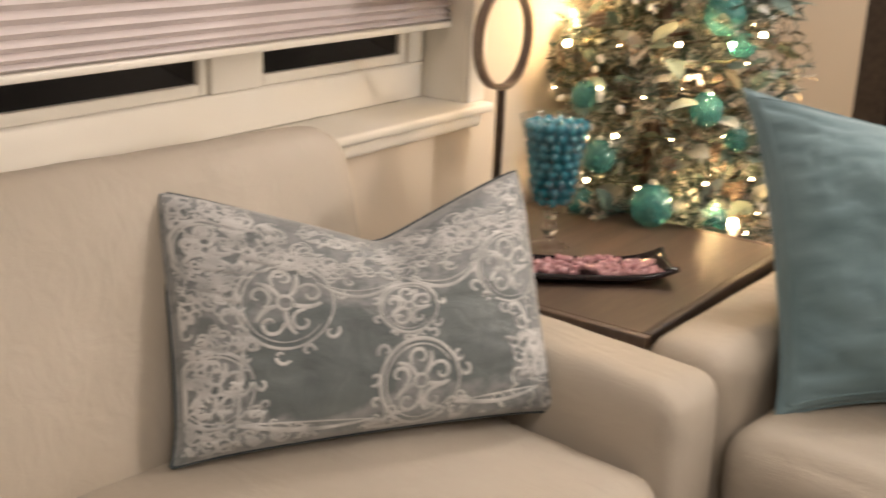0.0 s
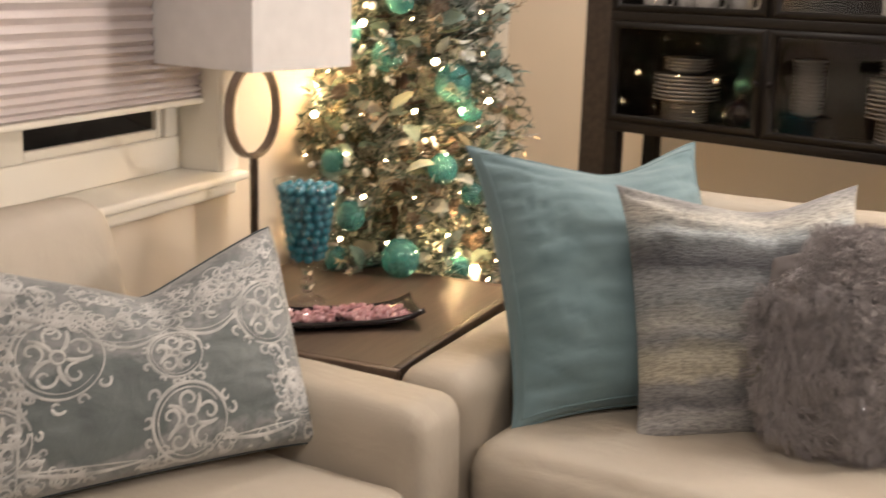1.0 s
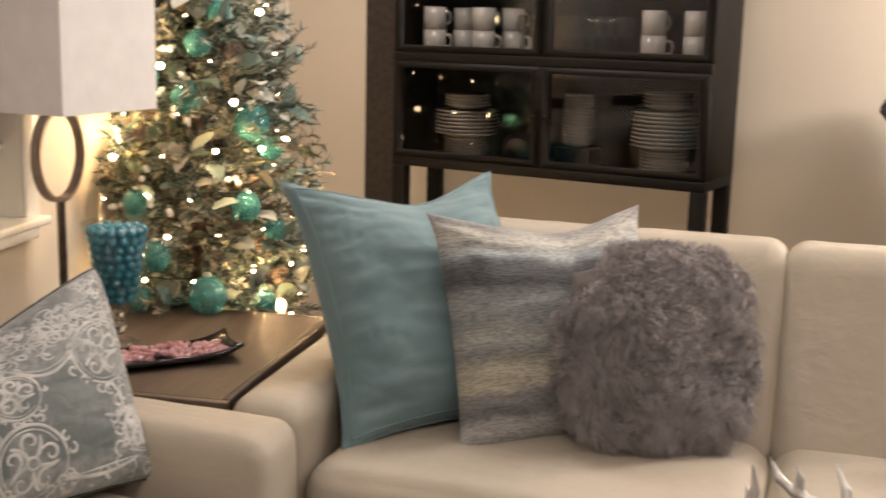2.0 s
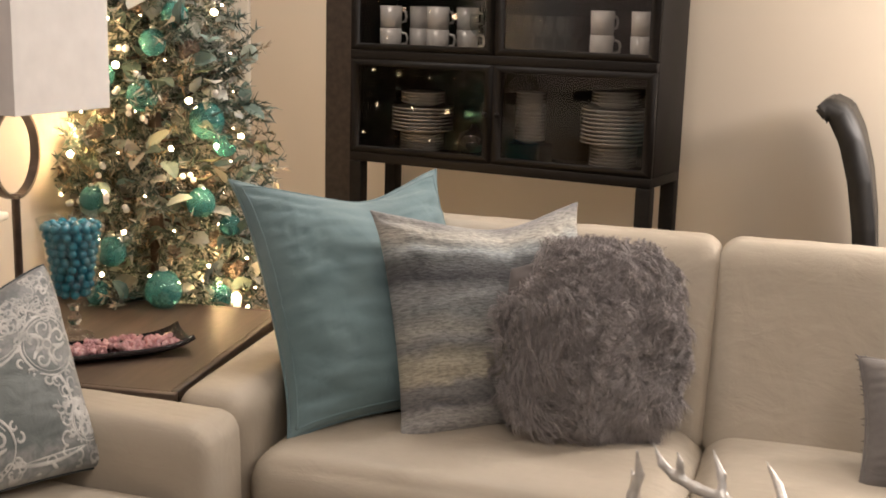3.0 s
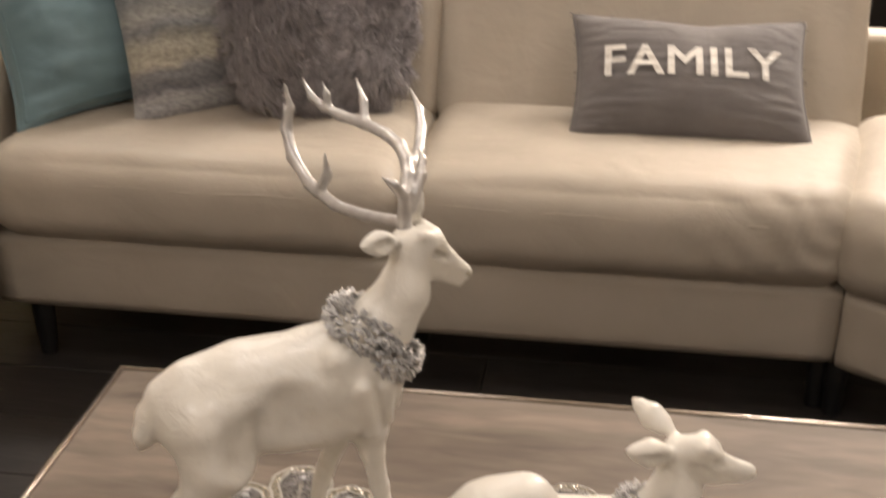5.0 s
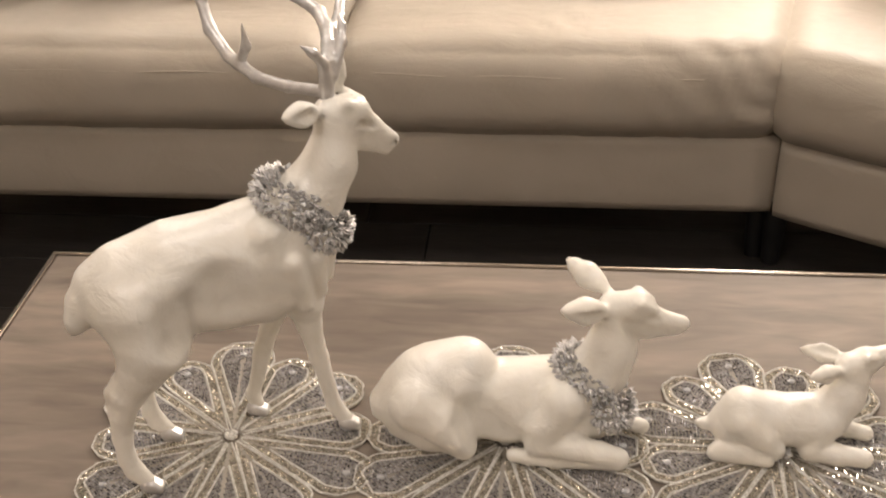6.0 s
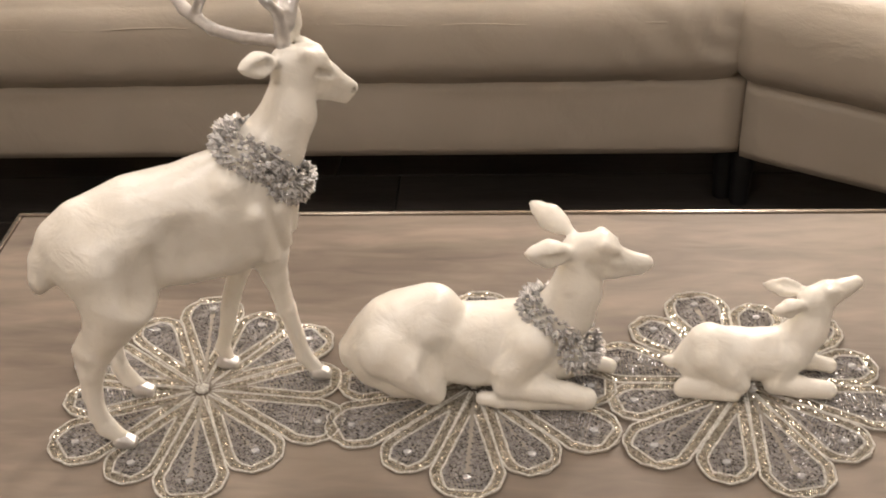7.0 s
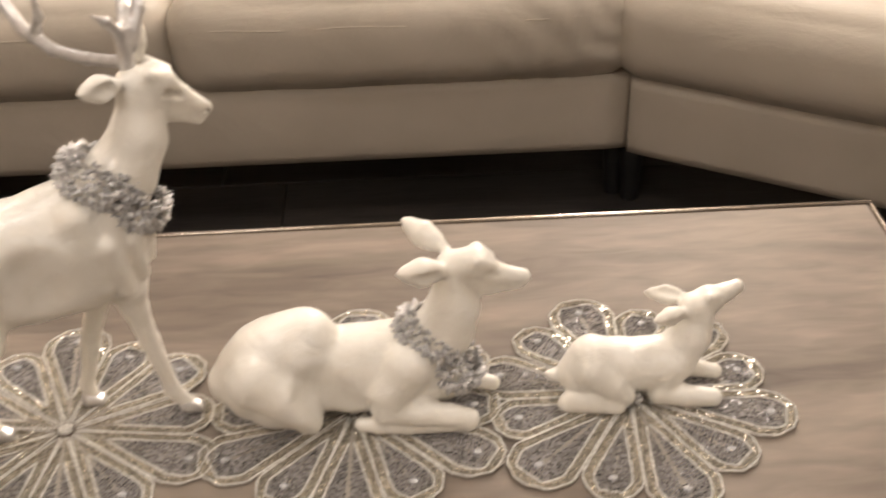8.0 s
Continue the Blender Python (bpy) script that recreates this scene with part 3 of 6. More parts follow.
def sectional():
    """The long sofa that faces the table; past the seam it bends towards the room."""
    t = thing("sectional_sofa", "long beige leather sectional sofa on black legs, bending at its end", "sofa")
    fy, x0, xm, x1 = 1.898, -0.405, 0.468, 1.318

    def bend(p, cx, half, tilt):
        """Slants the end that meets the bent part."""
        k = max(0.0, p.x / half)
        return Vector((p.x + tilt * k * (p.y + 0.3), p.y, p.z))

    bm = softbox((x1 - x0 + 0.06, 0.86, 0.165), 0.012, (24, 10, 6), (0, 0.004, 0), lambda p: bend(p, 0, 0.86, 0.22))
    part("base", bm, LEATHER, t).location = ((x0 + x1) / 2 + 0.022, fy + 0.435, 0.2325)
    for a, b, tilt in ((x0, xm, 0.0), (xm, x1, 0.22)):
        half = (b - a) / 2

        def dent(p, tilt=tilt, half=half):
            q = bend(p, 0, half, tilt)
            q.z -= 0.028 * max(0.0, min(1.0, (p.y - 0.02) / 0.28))  # the seat falls towards the back
            if tilt and p.y < -0.2:  # creases drawn towards the seam
                k = math.exp(-((p.x - half * 0.75) / 0.16) ** 2)
                q.y += 0.0035 * k * math.sin(75 * (p.x + 0.9 * p.z) + 6 * noise.noise(Vector((p.x * 9, p.z * 14, 1.0))))
            if tilt and p.z > 0.05:
                k = math.exp(-((p.x - 0.02) / 0.07) ** 2 - ((p.y + 0.2) / 0.1) ** 2)
                q.z += 0.003 * k * math.sin(110 * p.x + 20 * p.y + 5 * noise.noise(Vector((p.x * 14, p.y * 14, 3.0))))
            return q

        bm = softbox((b - a + (0.028 if tilt else 0.012), 0.62, 0.205), 0.075, (64, 34, 18), (0.0, 0.012, 0.012), dent, 0.006, a * 7)
        part("seat_cushion", bm, LEATHER, t).location = ((a + b) / 2 + (0.012 if tilt else 0.0), fy + 0.285, 0.408)
        part("seam", tube([(a + 0.05 + (b - a - 0.1) * i / 20, fy - 0.031 + 0.009 * (abs(i - 10) / 10) ** 2, 0.452 + 0.002 * math.sin(i)) for i in range(21)], 0.0016, 6), LEATHER, t)

        def lean(p, tilt=tilt, half=half):
            q = Vector((p.x + tilt * 0.5 * max(0.0, p.x / half), p.y + (0.32 - 1.0 * p.y) * (p.z + 0.2), p.z))
            if tilt and p.y < 0:  # slack vertical folds
                k = max(0.0, min(1.0, (p.x + 0.1) / 0.2)) * max(0.0, min(1.0, (p.z + 0.02) / 0.15))
                q.y += 0.0045 * k * math.sin(95 * p.x + 3 * math.sin(9 * p.x))
            return q

        bm = softbox((b - a + 0.012, 0.22, 0.47), 0.055, (70, 12, 26), (0, 0.014, 0.0), lean, 0.004, b * 5)
        part("back_cushion", bm, LEATHER, t).location = ((a + b) / 2, 2.495, 0.665)
    part("back_frame", softbox((x1 - x0 + 0.30, 0.08, 0.46), 0.03, (20, 6, 12)), LEATHER, t).location = ((x0 + x1) / 2 + 0.14, 2.74, 0.39)
    
    def splay(p):
        """The outer face runs along the end table."""
        return Vector((p.x - 0.080 * max(0.0, (p.y + 0.45) / 0.9) * max(0.0, -p.x / 0.0825), p.y, p.z))

    bm = softbox((0.165, 0.90, 0.46), 0.05, (12, 26, 18), (0.0, 0.008, 0.006), splay, 0.004, 9.0)
    part("arm", bm, LEATHER, t).location = (x0 - 0.0855, fy + 0.445, 0.393)
    # bent end
    turn = pose(x1 - 0.022, fy + 0.006, 0, 0, 0, -30)
    long = 1.25

    def slant(p):
        k = max(0.0, -p.x / (long / 2))
        return Vector((p.x - 0.30 * k * (p.y + 0.3), p.y, p.z))

    for name, size, r, loc, n, bulge in (("base", (long, 0.84, 0.165), 0.012, (long / 2 + 0.004, 0.425, 0.2325), (20, 10, 6), (0, 0, 0)),
                                         ("seat_cushion", (long, 0.62, 0.205), 0.075, (long / 2, 0.285, 0.408), (50, 30, 16), (0.0, 0.012, 0.012)),
                                         ("back_cushion", (long, 0.22, 0.47), 0.06, (long / 2, 0.64, 0.665), (40, 12, 20), (0, 0.012, 0))):
        ob = part(name, softbox(size, r, n, bulge, slant, 0.005 if name != "base" else 0, 4.0), LEATHER, t)
        ob.matrix_local = turn @ pose(*loc)
    for x, y in ((x0 + 0.06, fy + 0.07), (1.333, 1.995), (1.364, 1.967), (x0 + 0.06, fy + 0.75), (1.4, fy + 0.72), (2.3, 1.45)):
        sofa_leg(t, x, y, 0.164)


sectional()

# ---- cushions on the sofas ----


def piped(name, label, material, pose_m, size, pinch, chop, lump, seed, pipe=None, radius=0.004, flange=0.0):
    w, h, t = size
    ob = solid(name, cushion_mesh(name, material, w, h, t, pinch, chop, lump, seed), material, label, "cushion", pose_m, "cushions on the sofas")
    if pipe:
        part("piping", tube(rim_points(w, h, t, pinch, chop, lump, seed), radius, 8), pipe, ob)
    if flange:
        part("flange_seam", tube(rim_points(w, h, t, pinch, chop, lump, seed, 60, flange, t), 0.0022, 6), pipe, ob)
    return ob


BROCADE_PILLOW = piped("throw_pillow", "silver and grey-blue brocade cushion with piping and dented top", BROCADE,
      plane_pose((-0.900, 1.128, 0.522), (0.27, 0.57, 0.0), (-0.145, 0.110, 0.375)), (0.625, 0.415, 0.205), 0.03, 0.105, 0.006, 2.0, PIPING, 0.0035)
piped("throw_pillow", "plain teal linen cushion, large and softly creased", TEAL,
      plane_pose((-0.35, 2.01, 0.515), (0.35, 0.39, 0.0), (-0.245, 0.20, 0.49)), (0.515, 0.587, 0.22), 0.075, 0.044, 0.016, 7.0, TEAL, 0.004, 0.955)
piped("throw_pillow", "loosely woven cushion striped in grey, cream and pale blue", STRIPES,
      plane_pose((-0.13, 2.09, 0.51), (0.363, 0.295, 0.0), (-0.108, 0.166, 0.44)), (0.495, 0.505, 0.17), 0.055, 0.035, 0.014, 12.0)


def scrollwork(pillow, size, shape):
    """Woven silver scrolls that lie on the face of the brocade cushion: medallions, scallops and curls."""
    rng = random.Random(77)
    w, h, t = size
    verts, faces = [], []

    def ribbon(pts, wide):
        pts = [p for p in pts if abs(p[0]) < w * 0.485 and abs(p[1]) < h * 0.485]
        if len(pts) < 3:
            return
        k = len(verts)
        for i, (x, y) in enumerate(pts):
            a, c = pts[max(i - 1, 0)], pts[min(i + 1, len(pts) - 1)]
            dx, dy = c[0] - a[0], c[1] - a[1]
            n = math.hypot(dx, dy) or 1.0
            s = wide * (0.5 + 0.5 * math.sin(math.pi * min(1.0, 0.15 + i / len(pts)))) / 2
            for q in (-1, 0, 1):
                u, v = 2 * (x - dy / n * s * q) / w, 2 * (y + dx / n * s * q) / h
                p = cushion_point(max(-0.995, min(0.995, u)), max(-0.995, min(0.995, v)), 1, w, h, t, *shape)
                verts.append((p.x, p.y, p.z + (0.0017 if q == 0 else 0.0009)))
        for i in range(len(pts) - 1):
            for q in (0, 1):
                a = k + 3 * i + q
                faces.append((a, a + 3, a + 4, a + 1))

    def ring(x, y, r, wide, a0=0.0, a1=2 * math.pi):
        n = max(8, int(abs(a1 - a0) * r / 0.004))
        ribbon([(x + r * math.cos(a0 + (a1 - a0) * i / n), y + r * math.sin(a0 + (a1 - a0) * i / n)) for i in range(n + 1)], wide)

    def curl(x, y, r, a, turn, wide, sweep=1.6):
        n = 22
        ribbon([(x + r * (1 - 0.78 * i / n) * math.cos(a + turn * sweep * math.pi * i / n), y + r * (1 - 0.78 * i / n) * math.sin(a + turn * sweep * math.pi * i / n)) for i in range(n + 1)], wide)

    def leaf(x, y, a, long, wide):
        ribbon([(x + long * i / 5 * math.cos(a + 0.1 * i), y + long * i / 5 * math.sin(a + 0.1 * i)) for i in range(6)], wide)

    def medallion(x, y, r):
        """A ring of facing C scrolls round a rosette, edged with small curls."""
        ring(x, y, r, 0.0062)
        ring(x, y, r * 0.87, 0.0032, 0.5, 5.6)
        ring(x, y, r * 0.16, 0.006)
        for k in range(5):  # C scrolls and leaves round the rosette
            a = 1.57 + k * 2 * math.pi / 5
            curl(x + 0.56 * r * math.cos(a), y + 0.56 * r * math.sin(a), 0.27 * r, a + 2.2, 1 if k % 2 else -1, 0.0062, 1.9)
            leaf(x + 0.2 * r * math.cos(a + 0.63), y + 0.2 * r * math.sin(a + 0.63), a + 0.45, 0.55 * r, 0.0085)
        for k in range(11):
            a = k * 2 * math.pi / 11 + rng.uniform(-0.15, 0.15)
            curl(x + 1.15 * r * math.cos(a), y + 1.15 * r * math.sin(a), rng.uniform(0.12, 0.2) * r, a + 1.2, 1 if k % 2 else -1, 0.0058)

    medallion(-0.150, 0.012, 0.074)
    medallion(0.232, 0.040, 0.064)
    medallion(0.042, -0.010, 0.048)
    medallion(0.052, -0.135, 0.066)
    medallion(-0.262, -0.110, 0.056)
    medallion(-0.255, 0.105, 0.052)
    medallion(0.285, -0.120, 0.040)
    for a, c, sag in (((-0.10, 0.045), (0.042, 0.055), 0.035), ((0.042, 0.055), (0.19, 0.075), 0.045), ((-0.215, -0.04), (-0.235, -0.19), -0.02), ((0.245, -0.025), (0.275, -0.18), -0.015),
                      ((-0.235, -0.165), (-0.02, -0.185), 0.012), ((0.12, -0.175), (0.275, -0.165), 0.012)):
        for off, wide in ((0.0, 0.007), (0.012, 0.003)):
            ribbon([(a[0] + (c[0] - a[0]) * i / 20, a[1] + (c[1] - a[1]) * i / 20 - (sag - off) * math.sin(math.pi * i / 20)) for i in range(21)], wide)

    def scatter(x0, x1, y0, y1, count, r0, r1):
        for _ in range(count):
            x, y, r, a = rng.uniform(x0, x1), rng.uniform(y0, y1), rng.uniform(r0, r1), rng.uniform(0, 6.28)
            if any(math.hypot(x - p, y - q) < s for p, q, s in ((-0.15, 0.012, 0.07), (0.232, 0.04, 0.06), (0.042, -0.01, 0.045), (0.052, -0.135, 0.06), (-0.09, -0.095, 0.085), (0.148, -0.08, 0.075))):
                continue
            turn = rng.choice((-1, 1))
            curl(x, y, r, a, turn, rng.uniform(0.003, 0.0055))
            if rng.random() < 0.6:
                curl(x + 1.5 * r * math.cos(a), y + 1.5 * r * math.sin(a), r * 0.7, a + 3.14, -turn, 0.0045)
            if rng.random() < 0.5:
                leaf(x, y, a + 1.5, r * 1.2, 0.007)

    scatter(-0.31, -0.20, -0.20, 0.20, 85, 0.010, 0.020)
    scatter(-0.22, 0.22, 0.05, 0.16, 80, 0.012, 0.024)
    scatter(-0.30, 0.30, 0.06, 0.21, 60, 0.012, 0.024)
    scatter(0.22, 0.32, -0.20, 0.20, 40, 0.010, 0.022)
    scatter(-0.32, 0.32, -0.225, -0.175, 42, 0.010, 0.018)
    me = bpy.data.meshes.new("scroll_pattern")
    me.from_pydata(verts, [], faces)
    me.polygons.foreach_set("use_smooth", [True] * len(faces))
    silver = fabric_material("silver_thread", (0.35, 0.357, 0.358), (0.61, 0.61, 0.60), 26.0, 900.0, 0.45)
    me.materials.append(silver)
    tagged(part("scroll_pattern", me, silver, pillow, "raised silver scroll pattern"), kind="stuff")


scrollwork(BROCADE_PILLOW, (0.625, 0.415, 0.205), (0.03, 0.105, 0.006, 2.0))


def fur_pillow():
    w = h = 0.40
    m = plane_pose((0.10, 2.13, 0.515), (0.325, 0.21, 0.0), (-0.07, 0.15, 0.37))
    under = mottled("grey_fur_hide", (0.10, 0.088, 0.088), (0.16, 0.145, 0.145), 14.0, 0.95)
    hair = bead_material("grey_fur", (0.235, 0.215, 0.218), (0.45, 0.42, 0.425), 0.8)
    ob = solid("fur_pillow", cushion_mesh("fur_pillow", under, w * 0.86, h * 0.86, 0.19, -0.12, 0.0, 0.040, 21.0, 40), under,
               "shaggy grey fur cushion", "cushion", m, "cushions on the sofas")
    rng = random.Random(5)
    verts, faces = [], []
    shape = (w * 0.95, h * 0.95, 0.20, -0.12, 0.0, 0.040, 21.0)
    for _ in range(3600):  # locks of wool, each drawn together towards its tip
        u, v = rng.uniform(-1, 1), rng.uniform(-1, 1)
        if u * u + v * v - 0.25 * u * v > 1.12 + 0.28 * rng.random():
            continue
        side = 1 if rng.random() < 0.8 else -1
        p = cushion_point(u, v, side, *shape)
        px = cushion_point(min(1, u + 0.02), v, side, *shape) - p
        py = cushion_point(u, min(1, v + 0.02), side, *shape) - p
        nrm = px.cross(py) * side
        nrm = nrm.normalized() if nrm.length > 1e-9 else Vector((0, 0, side))
        t1 = nrm.orthogonal().normalized()
        t2 = nrm.cross(t1)
        q = p * 7
        flow = Vector((noise.noise(q), noise.noise(q + Vector((9, 0, 0))), noise.noise(q + Vector((0, 9, 0))) * 0.5))
        d = (nrm * 0.50 + flow * 1.8 + Vector((u ** 3, v ** 3, 0)) * 0.35 + Vector((rng.gauss(0, 0.30), -0.25 + rng.gauss(0, 0.30), 0))).normalized()
        long = rng.uniform(0.022, 0.044)
        tip = p + d * long + Vector((rng.gauss(0, 0.006), -0.012, rng.gauss(0, 0.004)))
        mid = p + d * long * 0.5 + nrm * 0.012
        for _ in range(24):
            a = p + t1 * rng.gauss(0, 0.0085) + t2 * rng.gauss(0, 0.0085)
            b = mid + (a - p) * 0.75 + Vector((rng.gauss(0, 0.0025), rng.gauss(0, 0.0025), rng.gauss(0, 0.0025)))
            c = tip + (a - p) * rng.uniform(0.3, 0.8) + Vector((rng.gauss(0, 0.004), rng.gauss(0, 0.004), rng.gauss(0, 0.004)))
            s = (c - a).orthogonal().normalized()
            s.rotate(Matrix.Rotation(rng.uniform(0, 6.3), 3, (c - a).normalized()))
            s *= rng.uniform(0.00045, 0.0008)
            k = len(verts)
            verts += [a - s, a + s, b + s * 0.8, b - s * 0.8, c]
            faces += [(k, k + 1, k + 2, k + 3), (k + 3, k + 2, k + 4)]
    me = bpy.data.meshes.new("fur")
    me.from_pydata([tuple(x) for x in verts], [], faces)
    me.materials.append(hair)
    f = part("fur", me, hair, ob, "long tufted grey fur")
    tagged(f, kind="stuff")


fur_pillow()


def family_pillow():
    size = (0.50, 0.315, 0.13)
    shape = (0.06, 0.012, 0.005, 33.0)
    m = plane_pose((0.79, 2.15, 0.511), (0.50, 0.022, -0.004), (-0.012, 0.232, 0.196))
    ob = piped("lumbar_pillow", "small slate grey felt cushion that says FAMILY in white letters", SLATE, m, size, *shape, SLATE, 0.004)
    rng = random.Random(2)
    fr = bmesh.new()
    pts = rim_points(*size, *shape, 60)
    for p in pts[::2]:
        d = Vector((p.x, p.y * 1.4, 0)).normalized()
        tube([p * 1.0, p + d * rng.uniform(0.004, 0.009) + Vector((rng.gauss(0, 0.003), rng.gauss(0, 0.003), rng.gauss(0, 0.002)))], [0.0022, 0.0008], 5, fr)
    part("fringe", fr, SLATE, ob)
    curve = bpy.data.curves.new("lettering", "FONT")
    curve.body, curve.size, curve.align_x, curve.align_y, curve.offset = "FAMILY", 0.112, "CENTER", "CENTER", 0.0
    curve.space_character = 1.06
    tmp = new("lettering", curve)
    flat = bpy.data.meshes.new_from_object(tmp.evaluated_get(bpy.context.evaluated_depsgraph_get()))
    bpy.data.objects.remove(tmp)
    bm = bmesh.new()
    bm.from_mesh(flat)
    for _ in range(4):
        far = [e for e in bm.edges if e.calc_length() > 0.012]
        if not far:
            break
        bmesh.ops.subdivide_edges(bm, edges=far, cuts=1)
        bmesh.ops.triangulate(bm, faces=[f for f in bm.faces if len(f.verts) > 3])
    w, h, t = size
    for v in bm.verts:
        x, y = v.co.x * 0.97 - 0.004, v.co.y * 0.92 + 0.002
        p = cushion_point(2 * x / w, 2 * y / h, 1, w, h, t, *shape)
        v.co = (x, y, p.z + 0.0032)
    edges = [(e.verts[0].co.copy(), e.verts[1].co.copy()) for e in bm.edges if e.is_boundary]
    for p, q in edges:  # broadens the strokes
        d = q - p
        if d.length > 1e-5:
            d.z = 0
            d.normalize()
            s, d = Vector((-d.y, d.x, 0)) * 0.0020, d * 0.002
            bm.faces.new([bm.verts.new(x) for x in (p - d - s, q + d - s, q + d + s, p - d + s)])
    bmesh.ops.recalc_face_normals(bm, faces=bm.faces)
    part("lettering", bm, FELT_WHITE, ob, "white appliqued letters FAMILY", smooth=False)


family_pillow()

# ---- coffee table ----
TABLE_Z = 0.4066
TX0, TX1, TY0, TY1 = 0.144, 1.571, 0.47, 1.283


def coffee_table():
    t = thing("coffee_table", "low greyed oak coffee table with a thin champagne metal rim", "table")
    part("tabletop", box(TX0 + 0.008, TX1 - 0.008, TY0 + 0.008, TY1 - 0.008, TABLE_Z - 0.045, TABLE_Z, 0.002), OAK, t, smooth=False)
    z0, z1 = TABLE_Z - 0.047, TABLE_Z + 0.003
    for q in ((TX0, TX1, TY0, TY0 + 0.0075), (TX0, TX1, TY1 - 0.0075, TY1), (TX0, TX0 + 0.0075, TY0 + 0.008, TY1 - 0.008), (TX1 - 0.0075, TX1, TY0 + 0.008, TY1 - 0.008)):
        part("rim", box(*q, z0, z1, 0.0025), RIM, t, "champagne metal rim")
    for x in (TX0 + 0.02, TX1 - 0.08):
        for y in (TY0 + 0.02, TY1 - 0.08):
            part("leg", box(x, x + 0.06, y, y + 0.06, 0, TABLE_Z - 0.046, 0.004), OAK, t)


coffee_table()


def bead(verts, faces, p, along, r, long=1.0):
    """A small eight-sided bead that lies along a direction in the plane."""
    k = len(verts)
    ax, ay = along
    a, b = r * long, r
    verts += [(p[0] + ax * a, p[1] + ay * a, p[2]), (p[0] - ay * b, p[1] + ax * b, p[2]), (p[0] - ax * a, p[1] - ay * a, p[2]),
              (p[0] + ay * b, p[1] - ax * b, p[2]), (p[0], p[1], p[2] + r), (p[0], p[1], p[2] - r * 0.6)]
    for i in range(4):
        faces += [(k + i, k + (i + 1) % 4, k + 4), (k + (i + 1) % 4, k + i, k + 5)]


def petal_outline(radius, half, inset, n=90):
    """A wedge with straight sides from the middle and a round, slightly uneven tip; inset draws it in all round."""
    r0, r1 = 0.010 + inset * 3.4, radius - inset
    pts = []
    for i in range(n + 1):
        s = i / n
        r = r0 + (r1 - r0) * (0.5 - 0.5 * math.cos(math.pi * s))
        q = (r - 0.010) / (radius - 0.010)
        wide = half * (0.04 + 0.96 * min(1.0, q / 0.76) ** 0.94)
        if q > 0.76:
            wide = half * max(0.0, 1 - ((q - 0.76) / 0.24) ** 2.3) ** 0.55
        pts.append((r, max(0.0, wide - inset)))
    line = pts + [(r, -w) for r, w in pts[::-1]]
    return [(r + 0.0011 * math.sin(w * 330 + radius * 9000) * (r / radius) ** 4, w + 0.0009 * math.sin(r * 260 + radius * 7000) * (r / radius) ** 3 * (1 if w > 0 else -1)) for r, w in line]


